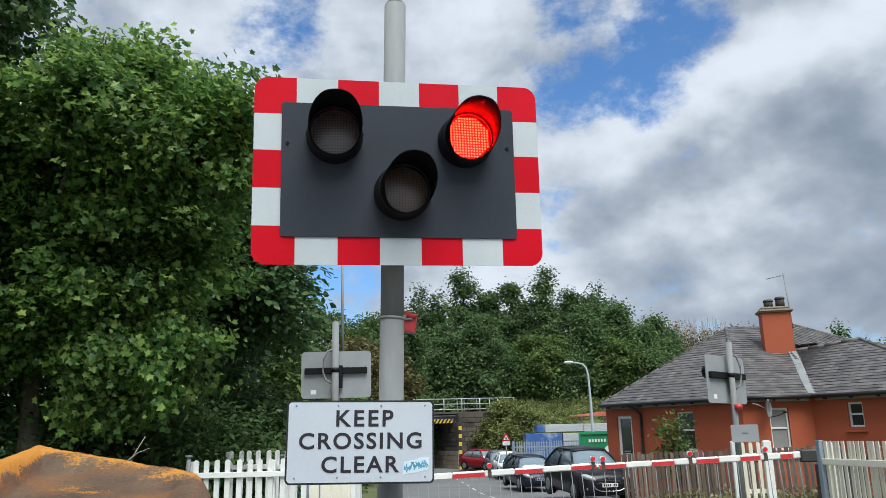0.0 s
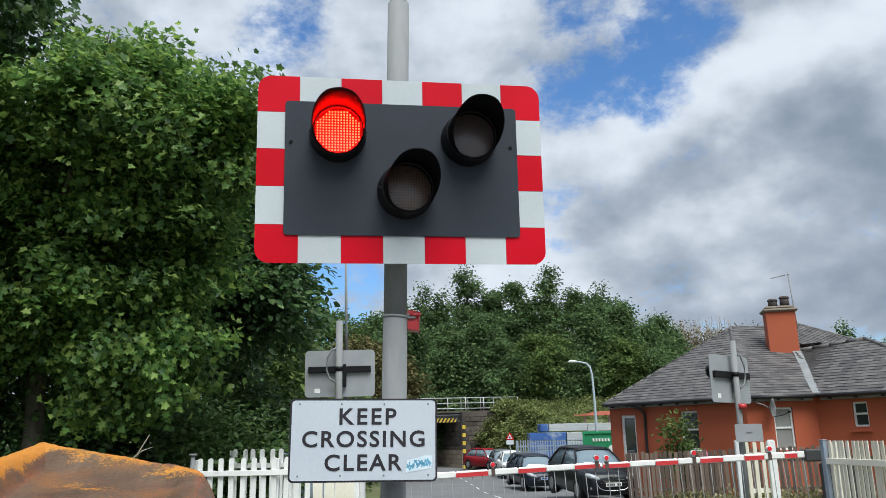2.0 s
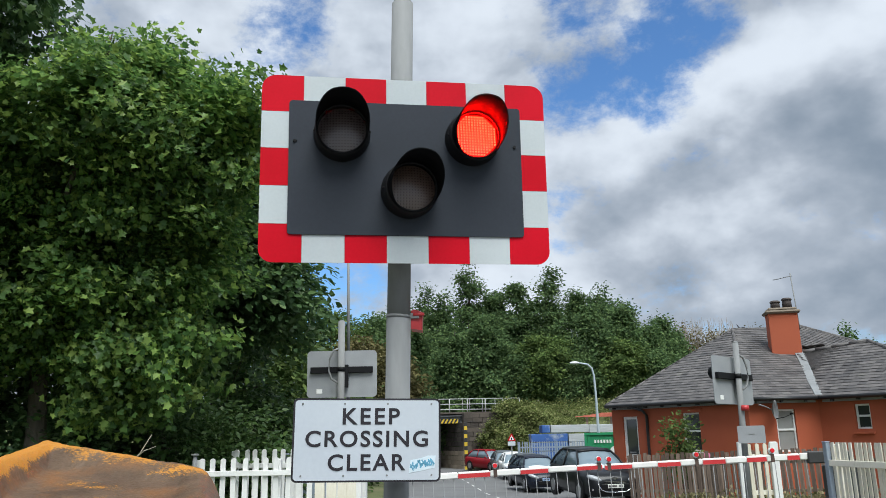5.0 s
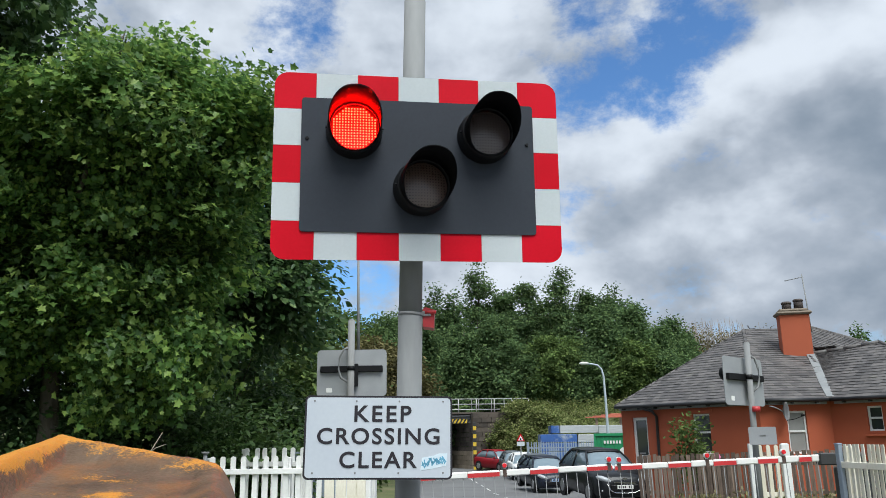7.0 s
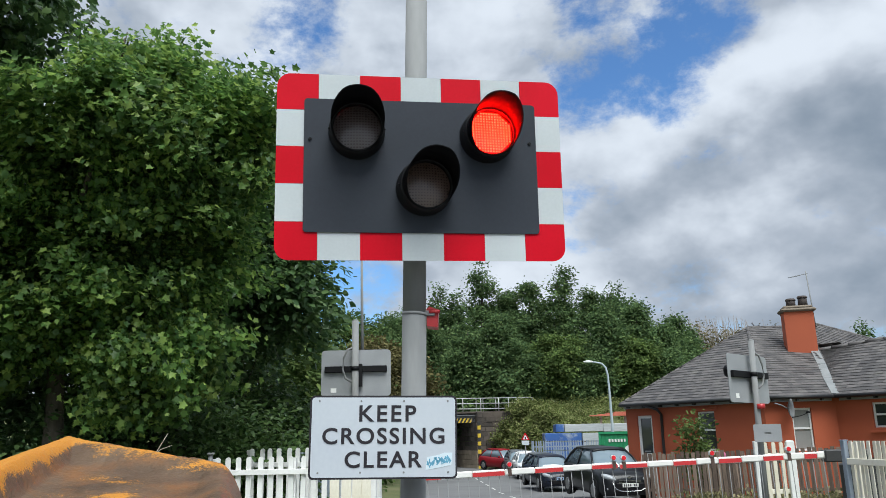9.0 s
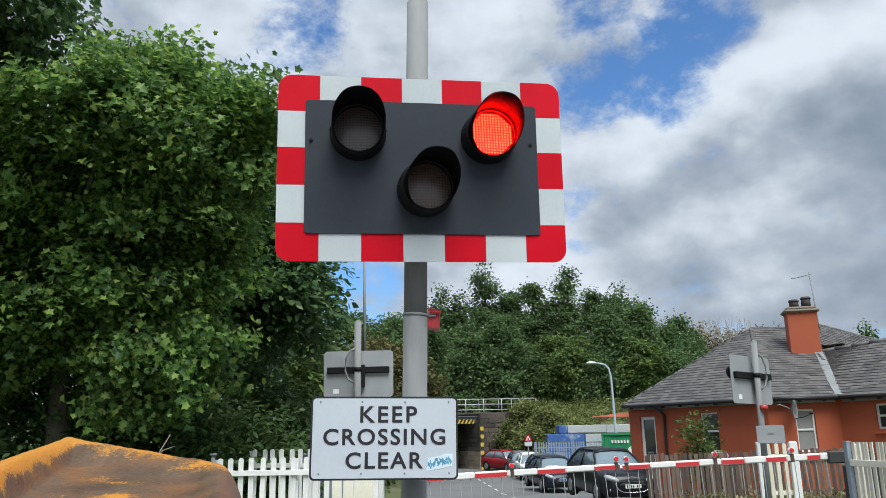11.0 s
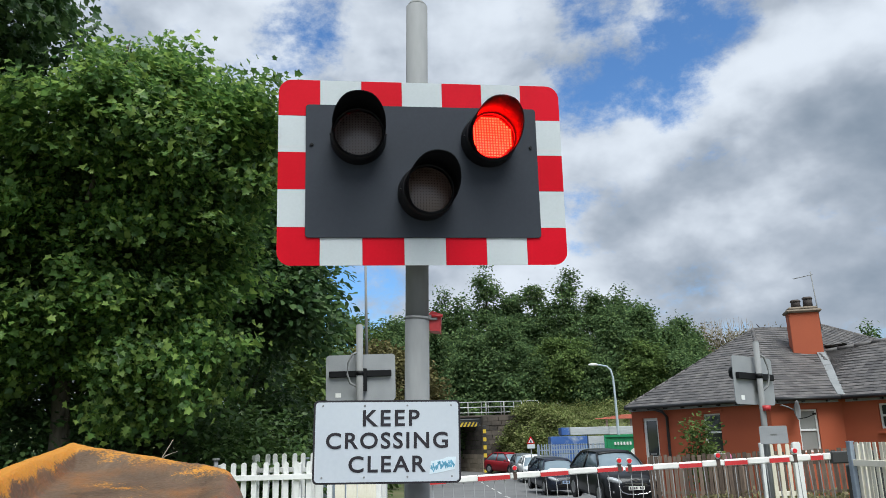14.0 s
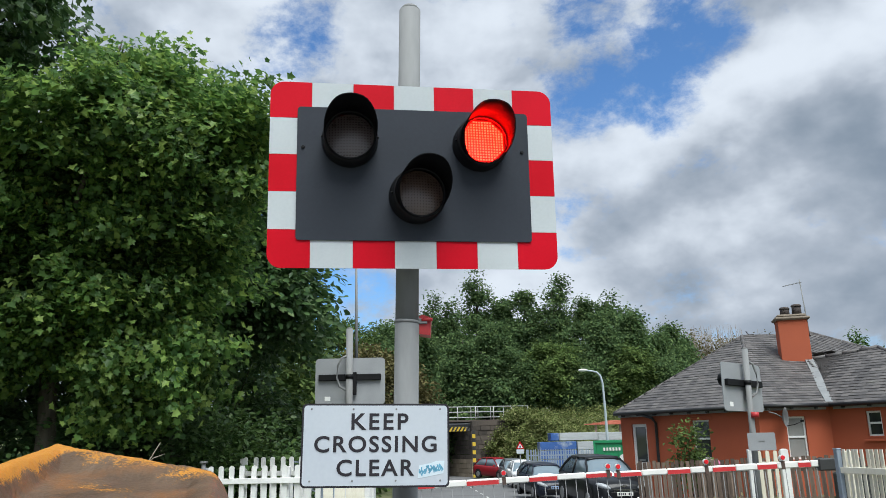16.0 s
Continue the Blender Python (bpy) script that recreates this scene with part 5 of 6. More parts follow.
def slates(name, poly, material, seed, course=0.19, width=0.26):
    """Slate courses over a roof face: each slate a thin tilted plate, clipped to the face by its middle. The first edge of poly is the eave."""
    rng = random.Random(seed)
    p = [Vector(v) for v in poly]
    ex = (p[1] - p[0]).normalized()
    nrm = sum(((p[i] - p[0]).cross(p[i + 1] - p[0]) for i in range(1, len(p) - 1)), Vector()).normalized()
    if nrm.z < 0:
        nrm = -nrm
    ey = nrm.cross(ex)
    if ey.z < 0:
        ey = -ey
    flat = [((v - p[0]).dot(ex), (v - p[0]).dot(ey)) for v in p]

    def span(v):
        xs = []
        for (x0, y0), (x1, y1) in zip(flat, flat[1:] + flat[:1]):
            if (y0 - v) * (y1 - v) < 0 or (y0 == v) != (y1 == v):
                xs.append(x0 + (x1 - x0) * (v - y0) / (y1 - y0))
        return (min(xs), max(xs)) if len(xs) > 1 else None

    top = max(y for x, y in flat)
    verts, faces = [], []
    r = 0
    v = 0.0
    while v < top - 0.02:
        sp = span(min(v + course / 2, top - 0.01))
        if sp:
            x = sp[0] - (width / 2 if r % 2 else 0)
            while x < sp[1]:
                a, b = max(x + 0.003, sp[0]), min(x + width - 0.003, sp[1])
                if b - a > 0.02:
                    lift = 0.020 + rng.uniform(-0.004, 0.006)
                    j0, j1 = v - 0.01 + rng.uniform(-0.008, 0.008), v + course + 0.02
                    base = len(verts)
                    for (u, w, hgt) in ((a, j0, lift), (b, j0, lift), (b, j1, 0.004), (a, j1, 0.004), (a, j0, lift - 0.014), (b, j0, lift - 0.014)):
                        verts.append(p[0] + ex * u + ey * w + nrm * hgt)
                    faces += [(base, base + 1, base + 2, base + 3), (base + 4, base + 5, base + 1, base)]
                x += width
        v += course
        r += 1
    ob = from_arrays(name, verts, faces, material, HOUSE)
    ob["kind"] = "stuff"
    # the boarding under the slates
    bm = bmesh.new()
    f = bm.faces.new([bm.verts.new(v) for v in p])
    bmesh.ops.solidify(bm, geom=[f], thickness=0.03)
    part("roof_boarding", bm, SLATE, HOUSE)


def ridge_line(p, q, r=0.09, material=None, name="ridge_tiles"):
    bm = bmesh.new()
    p, q = Vector(p), Vector(q)
    n = max(1, int((q - p).length / 0.45))
    for i in range(n):
        rod(bm, p.lerp(q, i / n), p.lerp(q, (i + 0.97) / n), r, r * 0.95, 8)
    ob = part(name, bm, material or SLATE, HOUSE)
    ob["kind"] = "stuff"


def build_house():
    m1 = wall_run(A2, C2, [(0.50, 1.20, -0.65, 2.03), (3.16, 3.86, 0.82, 2.08)])
    m2 = wall_run(C2, B2, [(0.83, 1.43, 0.80, 2.09)])
    m3 = wall_run(B2, W2, [(1.10, 1.56, 1.45, 2.18)])
    back = 8.0
    A3, W3 = A2 + BK * back, W2 + BK * back
    wall_run(A3, A2, [])
    wall_run(W2, W3, [])
    wall_run(W3, A3, [])
    sash(m1, 3.16, 3.86, 0.82, 2.08)
    sash(m2, 0.83, 1.43, 0.80, 2.09, True)
    sash(m3, 1.10, 1.56, 1.45, 2.18, False, False)
    bm = bmesh.new()
    block(bm, (1.33, -0.03, 1.33), (0.62, 0.10, 0.06), m3, 0.008)
    part("window_ledge", bm, RENDER_WALL, HOUSE)
    bm = bmesh.new()
    block(bm, (3.51, -0.015, 2.15), (0.95, 0.03, 0.12), m1, 0.006)
    part("lintel", bm, RENDER_WALL, HOUSE)
    # glazed door
    door = new("door")
    door.parent = HOUSE
    door.matrix_basis = m1 @ pose(0.50, 0.10, -0.65)
    bm = bmesh.new()
    for c, s in (((0.05, 0, 1.34), (0.1, 0.07, 2.68)), ((0.65, 0, 1.34), (0.1, 0.07, 2.68)), ((0.35, 0, 2.63), (0.5, 0.07, 0.1)), ((0.35, 0, 0.68), (0.5, 0.05, 1.36))):
        block(bm, c, s, bevel=0.005)
    part("door_frame", bm, WINDOW_WHITE, door)
    bm = bmesh.new()
    block(bm, (0.35, 0.01, 1.97), (0.5, 0.01, 1.22))
    part("pane", bm, WINDOW_GLASS, door)
    bm = bmesh.new()
    block(bm, (0.35, -0.035, 1.43), (0.28, 0.02, 0.05), bevel=0.004)
    part("letter_plate", bm, GALV, door)
    # roof faces
    oh = 0.34
    ea = Vector((*(A2 - BK * oh + UX * 0.02), EAVE + 0.03))
    ec = Vector((C2.x - 0.10, C2.y - oh, EAVE + 0.03))
    ec1 = Vector((*(C2 - BK * oh + UX * 0.05), EAVE + 0.03))
    ec = (ec + ec1) / 2
    eb = Vector((11.30, B2.y - oh, EAVE + 0.03))
    apex, q = Vector((10.81, 30.0, 5.246)), Vector((13.4, 30.0, 5.246))
    vt = Vector((12.30, 27.83, 4.093))
    ea_back = Vector((*(A2 + BK * 8.34 - UX * 0.36), EAVE + 0.03))
    slates("slate_covering", [ea, ec, apex], SLATE, 1)
    slates("slate_covering", [ec, eb, vt, Vector((12.9, 29.2, 4.82)), q, apex], SLATE, 2)
    slates("slate_covering", [ea_back, ea, apex], SLATE, 3)
    r2 = Vector((13.92, 26.3, 4.31))
    wv = W2 - BK * oh
    ew = Vector((wv.x, wv.y, EAVE + 0.03))
    slates("slate_covering", [eb, ew, r2, vt], SLATE, 4)
    ew_back = Vector((*(W2 + BK * 6.0 + UX * 0.3), EAVE + 0.03))
    slates("slate_covering", [ew, ew_back, r2], SLATE, 5)
    slates("slate_covering", [ew_back, Vector((15.2, 31.5, EAVE)), vt, r2], SLATE, 6)
    slates("slate_covering", [Vector((15.2, 31.5, EAVE)), ea_back, apex, q], SLATE, 7)
    ridge_line(ea, apex, 0.05)
    ridge_line(apex, q, 0.05)
    ridge_line(ec, apex, 0.07)
    ridge_line(vt, r2, 0.08)
    ridge_line(r2, ew, 0.07)
    q2, e2 = Vector((13.478, 30.200, 5.339)), Vector((15.248, 29.400, 4.587))
    fall = Vector((-0.25, -2.6, -1.45)) * 1.4
    q2 = q2 + (q2 - e2) * 0.62
    slates("slate_covering", [q2 + fall, e2 + fall, e2, q2], SLATE, 8)
    ridge_line(q2, e2, 0.06)
    # lead valley
    bm = bmesh.new()
    pts = [eb + Vector((0.05, -0.02, 0.03)), eb.lerp(vt, 0.33) + Vector((0, 0, 0.02)), eb.lerp(vt, 0.66) + Vector((0, 0, 0.02)), vt + Vector((-0.1, -0.1, 0.05))]
    for a, b in zip(pts, pts[1:]):
        mm = Matrix.Translation((a + b) / 2) @ (b - a).to_track_quat("Y", "Z").to_matrix().to_4x4()
        block(bm, (0, 0, 0.01), (0.26, (b - a).length * 0.99, 0.03), mm, 0.004)
    part("valley_flashing", bm, LEAD, HOUSE, "pale lead flashing in the roof valley")
    # gutters, fascia and soffit
    for a, b, nm in ((ea, ec, 1), (ec, eb, 2), (eb, ew, 3)):
        bm = bmesh.new()
        rod(bm, a + Vector((0, 0, -0.04)), b + Vector((0, 0, -0.04)), 0.062, n=10)
        n = int((b - a).length / 0.7)
        part("gutter", bm, GUTTER, HOUSE)
        for i in range(n):
            bm = bmesh.new()
            c = a.lerp(b, (i + 0.5) / n)
            dd = (b - a).normalized()
            inn = Vector((-dd.y, dd.x, 0))
            block(bm, (0, 0.06, -0.12), (0.05, 0.16, 0.06), Matrix.Translation(c) @ pose(0, 0, 0, 0, 0, math.degrees(math.atan2(dd.y, dd.x))))
            part("gutter_bracket", bm, GUTTER, HOUSE)
        bm = bmesh.new()
        mm = Matrix.Translation((a + b) / 2) @ pose(0, 0, 0, 0, 0, math.degrees(math.atan2(b.y - a.y, b.x - a.x)))
        block(bm, (0, 0.24, -0.12), ((b - a).length, 0.06, 0.10), mm)
        part("fascia", bm, GREY_PAINT, HOUSE)
        bm = bmesh.new()
        block(bm, (0, 0.17, -0.055), ((b - a).length, 0.32, 0.02), mm)
        part("soffit", bm, GUTTER, HOUSE)
    bm = bmesh.new()
    k = Vector((*(A2 + UX * 1.68 - BK * 0.05), 0))
    tube(bm, [ea.lerp(ec, 0.20) + Vector((0, 0, -0.08)), k - Vector((*(BK * 0.2), -2.22)), k + Vector((0, 0, 2.05)), k + Vector((0, 0, 0.9)), k + Vector((0, 0, HOUSE_LOW))], 0.05, 8)
    part("downpipe", bm, GUTTER, HOUSE)
    # chimney
    cm = pose(11.85, 27.95, 0, 0, 0, -12)
    bm = bmesh.new()
    block(bm, (0, 0, 4.45), (0.98, 0.62, 2.12), cm, 0.01)
    ch = part("chimney", bm, RENDER_WALL, HOUSE)
    bm = bmesh.new()
    block(bm, (0, 0, 5.54), (1.18, 0.82, 0.12), cm, 0.05)
    block(bm, (0, 0, 5.64), (0.98, 0.62, 0.12), cm, 0.05)
    part("chimney_cap", bm, STONE_CAP, ch)
    for x, h in ((-0.16, 0.30), (0.24, 0.38)):
        bm = bmesh.new()
        c = cm @ Vector((x, 0, 5.68))
        rod(bm, c, c + Vector((0, 0, h)), 0.165, 0.145, 16)
        rod(bm, c + Vector((0, 0, h - 0.08)), c + Vector((0, 0, h - 0.03)), 0.175, n=16)
        part("chimney_pot", bm, CLAY_POT, ch)
    bm = bmesh.new()
    c = cm @ Vector((0.50, -0.1, 4.9))
    tip = Vector((12.30, 27.83, 6.96))
    tube(bm, [c + Vector((0.05, 0, 0)), c + Vector((0.02, 0, 0.7)), tip], 0.020, 6)
    tube(bm, [tip + Vector((-0.62, 0, -0.24)), tip + Vector((0.05, 0, -0.10))], 0.013, 6)
    for k in range(5):
        t = tip + Vector((-0.55 + k * 0.13, 0, -0.22 + k * 0.027))
        tube(bm, [t + Vector((0.03, -0.16, -0.02)), t + Vector((-0.03, 0.16, 0.02))], 0.008, 5)
    part("aerial", bm, GALV, HOUSE, "thin television aerial on the chimney")
    # satellite dish
    dish = thing("satellite_dish", pose(9.90, 24.60, 2.06, 0, 0, 52), "grey satellite dish on a wall bracket", "satellite dish")
    bm = bmesh.new()
    rings = []
    for r, d in ((0.02, 0.09), (0.13, 0.065), (0.22, 0.03), (0.30, -0.02)):
        rings.append([bm.verts.new((r * math.cos(a) * 0.9, d, r * math.sin(a))) for a in [2 * math.pi * k / 24 for k in range(24)]])
    for a, b in zip(rings, rings[1:]):
        for k in range(24):
            bm.faces.new((a[k], a[(k + 1) % 24], b[(k + 1) % 24], b[k])).smooth = True
    bm.faces.new(rings[0])
    bmesh.ops.solidify(bm, geom=list(bm.faces), thickness=0.01)
    part("reflector", bm, GREY_PAINT, dish)
    bm = bmesh.new()
    tube(bm, [(0, 0.0, -0.26), (0, -0.25, -0.22), (0, -0.46, -0.14)], 0.012, 6)
    block(bm, (0, -0.47, -0.12), (0.05, 0.10, 0.06), bevel=0.008)
    part("feed_arm", bm, BLACK_PLASTIC, dish)
    bm = bmesh.new()
    tube(bm, [(0, 0.09, 0), (-0.1, 0.22, 0.10), (-0.30, 0.33, 0.16), (-0.40, 0.34, 0.16)], 0.02, 6)
    part("wall_bracket", bm, GALV, dish)
    # shrub against the wall, with a pink bloom
    broad_tree(6.95, 24.9, [((6.98, 24.9, 1.35), (0.42, 0.35, 0.75), 60), ((6.95, 24.9, 0.5), (0.6, 0.45, 0.55), 60)], OVAL_LEAF, 0.12, YELLOW_LEAVES,
               "thin yellow-green shrub growing against the house", 401, 14, 0.3, r=0.03, droop=0.1, shell=0.2, category="shrub", name="shrub")
    th = thing("garden_flower", pose(6.55, 21.0, 0.85), "pink garden bloom above the brown fence", "flower")
    for k in range(7):
        bm = bmesh.new()
        a = 2 * math.pi * k / 7
        bmesh.ops.create_icosphere(bm, subdivisions=1, radius=0.05, matrix=Matrix.Translation((0.05 * math.cos(a), -0.02, 0.05 * math.sin(a))) @ Matrix.Diagonal((1, 0.5, 1, 1)))
        part("petal", bm, surface("pink_petals", (0.55, 0.12, 0.26), (0.65, 0.2, 0.34), 0.6, 0, 20, 60, 0.05), th) if k == 0 else part("petal", bm, bpy.data.materials["pink_petals"], th)
    bm = bmesh.new()
    tube(bm, [(0, 0.0, 0), (0.02, 0.03, -0.6), (0, 0.05, -1.25)], 0.008, 5)
    part("stem", bm, BRAMBLE, th)


build_house()


# ---------------- railway bridge ----------------
def stones(name, x0, x1, z0, z1, m, material, parent, course=0.38, length=0.75, seed=1, slope=None):
    """Courses of blocks with recessed joints, in the plane of m (x along, z up, front at y = 0)."""
    rng = random.Random(seed)
    bm = bmesh.new()
    z = z0
    while z < z1 - 0.05:
        x = x0 - rng.uniform(0, length * 0.6)
        xe = x1 if slope is None else min(x1, slope(z))
        while x < xe:
            w = length * rng.uniform(0.7, 1.3)
            a, b = max(x, x0), min(x + w, xe)
            if b - a > 0.06:
                d = 0.1 + rng.uniform(-0.02, 0.03)
                block(bm, ((a + b) / 2, 0.1 - d / 2, z + course / 2), (b - a - 0.03, d, course - 0.03), m)
            x += w
        z += course
    ob = part(name, bm, material, parent)
    ob["kind"] = "stuff"
    return ob


def build_bridge():
    th = thing("railway_bridge", pose(0, 0, 0), "low railway bridge with stone abutment and steel deck over the road", "bridge")
    gz = -1.3
    # abutment face towards the road and wing wall to the side
    m = pose(0.92, 66.2, 0, 0, 0, 8)
    bm = bmesh.new()
    block(bm, (1.9, 1.2, 1.1), (4.4 - 0.6, 2.2, 4.4), m)
    part("abutment_core", bm, STONE, th)
    stones("wing_masonry", 0, 3.9, gz, 3.25, m, STONE, th, seed=2, slope=lambda z: 3.9 - max(0, z - 1.4) * 0.3)
    m2 = pose(0.90, 66.3, 0, 0, 0, 110)
    stones("passage_masonry", -0.1, 6.0, gz + 1.5, 2.5, m2, STONE, th, seed=3)
    m3 = pose(-0.75, 72.0, 0, 0, 0, 0)
    bm = bmesh.new()
    block(bm, (-3.2, 4.0, 0.7), (0.6, 12, 3.8), m3)
    part("far_passage_wall", bm, STONE, th)
    stones("passage_base", -0.1, 6.0, gz, gz + 1.5, m2, PALE_STONE, th, seed=4)
    stones("far_abutment_masonry", -3.0, 2.0, gz + 1.5, 2.5, pose(-1.0, 71.5, 0, 0, 0, -18), STONE, th, seed=5)
    stones("far_abutment_base", -3.0, 2.0, gz, gz + 1.5, pose(-1.0, 71.5, 0, 0, 0, -18), PALE_STONE, th, seed=6)
    bm = bmesh.new()
    block(bm, (-1.2, 72.2, 0.7), (8, 0.5, 3.8))
    part("passage_back", bm, STONE, th)
    # deck
    bm = bmesh.new()
    block(bm, (-5.1, 67.6, 2.80), (12.2, 0.5, 0.62), bevel=0.02)
    block(bm, (-5.1, 67.3, 3.08), (12.2, 0.3, 0.06))
    part("girder", bm, BRIDGE_STEEL, th)
    bm = bmesh.new()
    block(bm, (-4.4, 69.8, 2.95), (13.8, 4.6, 0.45))
    part("deck", bm, BRIDGE_STEEL, th)
    bm = bmesh.new()
    block(bm, (2.1, 68.3, 3.30), (6.8, 2.4, 0.16), bevel=0.02)
    part("parapet_course", bm, STONE, th)
    # hazard stripes on the girder
    bm = bmesh.new()
    block(bm, (-2.6, 67.31, 2.66), (6.1, 0.05, 0.36))
    part("hazard_board", bm, HAZARD_YELLOW, th)
    for k in range(20):
        bm = bmesh.new()
        x = -5.5 + k * 0.31
        slab(bm, [(x, 2.48), (x + 0.15, 2.48), (x + 0.36, 2.84), (x + 0.21, 2.84)], 67.274, 67.284)
        part("hazard_stripe", bm, HAZARD_BLACK, th)
    # yellow and black blocks up the wall's edge
    for k in range(12):
        bm = bmesh.new()
        block(bm, (0.12, -0.06, gz + 0.15 + k * 0.32), (0.26, 0.08, 0.315), m, 0.01)
        part("edge_marker", bm, HAZARD_YELLOW if k % 2 == 0 else HAZARD_BLACK, th)
    # handrail
    xs = [-8.0 + 1.55 * k for k in range(9)]
    for x in xs:
        bm = bmesh.new()
        rod(bm, (x, 68.6 + 0.08 * (x + 1), 3.2), (x, 68.6 + 0.08 * (x + 1), 4.56), 0.045, n=8)
        part("rail_post", bm, RAIL_STEEL, th)
    for z in (3.65, 4.10, 4.54):
        bm = bmesh.new()
        rod(bm, (-8.0, 68.6 + 0.08 * -7, z), (5.85, 68.6 + 0.08 * 6.85, z), 0.038, n=8)
        part("handrail", bm, RAIL_STEEL, th)
    for x in (0.9, 1.5, 2.6, 3.7, 4.8, 5.82):
        bm = bmesh.new()
        rod(bm, (x, 68.9, 3.2), (x, 68.9, 4.5), 0.03, n=6)
        part("rail_stay", bm, RAIL_STEEL, th)
    # the rest of the embankment's road cutting on the other side
    bm = bmesh.new()
    block(bm, (-6.4, 68.6, 0.9), (1.6, 4.6, 4.2), bevel=0.03)
    part("left_abutment", bm, STONE, th)


build_bridge()


# ---------------- yard between the bridge and the house ----------------
def build_yard():
    g = -1.1
    th = thing("shipping_container", pose(7.85, 37.9, g, 0, 0, -12), "green corrugated steel shipping container with white lettering", "container")
    bm = bmesh.new()
    w, d, h = 3.2, 6.0, 2.59
    n = 32
    for k in range(n):           # corrugated end wall
        x = -w / 2 + w * k / n
        block(bm, (x + w / n / 2, 0.0 if k % 2 else 0.035, h / 2), (w / n, 0.03, h - 0.2))
    block(bm, (0, d / 2 + 0.05, h / 2), (w - 0.02, d, h - 0.06))
    part("body", bm, GREEN_STEEL, th)
    for z in (0.06, h - 0.06):
        bm = bmesh.new()
        block(bm, (0, -0.01, z), (w, 0.1, 0.12), bevel=0.01)
        part("end_rail", bm, GREEN_STEEL, th)
    for x in (-w / 2, w / 2):
        bm = bmesh.new()
        block(bm, (x, 0, h / 2), (0.1, 0.1, h), bevel=0.01)
        part("corner_post", bm, GREEN_STEEL, th)
    for k in range(6):
        bm = bmesh.new()
        block(bm, (-1.15 + k * 0.14, -0.03, h - 0.40), (0.085, 0.02, 0.14))
        part("faded_lettering", bm, WHITE_PAINT, th)
    bm = bmesh.new()
    rod(bm, (-0.25, -0.045, h - 0.86), (-0.25, -0.02, h - 0.86), 0.24, n=24)
    part("round_mark", bm, WHITE_PAINT, th)
    # stacked packs
    for x, y, z, w2, h2, mt, lab in [
            (5.80, 49.2, g, 2.2, 2.60, BLUE_WRAP, "blue plastic wrapped stack of packs"),
            (7.50, 49.2, g, 1.1, 2.58, PALE_WRAP, "pale grey stack of boards"),
            (7.05, 49.2, g + 2.61, 2.3, 0.50, PALE_WRAP, "pale pack of boards on top of the stack"),
            (5.62, 49.2, g + 2.61, 0.50, 0.50, BLUE_WRAP, "blue wrapped pack end on top of the stack"),
            (9.6, 49.4, g, 2.7, 3.1, PALE_WRAP, "pale stack of boards behind the container")]:
        th = thing("board_stack", pose(x, y, z), lab, "stack", "stacked building packs")
        rows = max(1, int(h2 / 0.46))
        for r in range(rows):
            bm = bmesh.new()
            hh = h2 / rows
            block(bm, (0, 0, (r + 0.5) * hh), (w2, 1.6, hh - 0.05), bevel=0.02)
            part("pack", bm, mt, th)
            if r:
                for xx in (-w2 * 0.35, w2 * 0.35):
                    bm = bmesh.new()
                    block(bm, (xx, -0.3, r * hh), (0.1, 0.9, 0.06))
                    part("bearer", bm, BROWN_WOOD, th)
    th = thing("timber_stack", pose(10.2, 50.0, -0.9), "orange-red lengths stacked on a rack", "stack")
    for k in range(4):
        bm = bmesh.new()
        block(bm, (-0.6 + 0.25 * k, 0, 3.38 + 0.06 * k), (3.8 - 0.5 * k, 0.4, 0.06), bevel=0.01)
        part("length", bm, RED_PIPES, th)
    for x in (-1.8, -0.3, 1.3):
        bm = bmesh.new()
        block(bm, (x, 0.1, 1.68), (0.12, 0.12, 3.36))
        part("rack_post", bm, BROWN_WOOD, th)
    # blue-grey palisade
    fence((3.85, 47.6, -1.2), (8.4, 47.6, -1.2), 2.25, 0.07, 0.075, BLUE_GREY, "blue-grey steel palisade fence round the yard", "", top="point", rails=(0.2, 0.85), name="palisade_fence", thick=0.01)
    # warning sign on its post
    th = thing("warning_sign", pose(3.44, 47.4, -0.9), "red bordered triangular warning sign on a post", "road sign")
    bm = bmesh.new()
    rod(bm, (0, 0, 0), (0, 0, 2.3), 0.035, n=10)
    part("post", bm, GALV, th)
    bm = bmesh.new()
    slab(bm, [(-0.24, 2.02), (0.24, 2.02), (0.025, 2.42), (-0.025, 2.42)], -0.06, -0.05)
    part("red_border", bm, RED_FILM, th)
    bm = bmesh.new()
    slab(bm, [(-0.155, 2.06), (0.155, 2.06), (0.0, 2.34)], -0.066, -0.061)
    part("triangle_face", bm, WHITE_FILM, th)
    bm = bmesh.new()
    block(bm, (0, -0.07, 2.14), (0.07, 0.006, 0.12))
    part("pictogram", bm, SIGN_BLACK, th)
    bm = bmesh.new()
    slab(bm, rounded(-0.22, 1.74, 0.22, 1.98, 0.03), -0.06, -0.05)
    part("sub_plate", bm, WHITE_FILM, th)
    # street lamp
    th = thing("street_lamp", pose(8.62, 47.4, -0.9), "tall pale grey street lamp with a curved arm", "street lamp")
    bm = bmesh.new()
    tube(bm, [(0, 0, 0), (-0.04, 0, 2.6), (-0.06, 0, 4.4), (-0.10, 0, 5.7), (-0.2, 0, 6.15), (-0.42, 0, 6.38), (-0.8, 0, 6.46), (-1.05, 0, 6.47)], [0.10, 0.085, 0.07, 0.06, 0.055, 0.05, 0.045, 0.045], 10)
    part("column", bm, LAMP_STEEL, th)
    bm = bmesh.new()
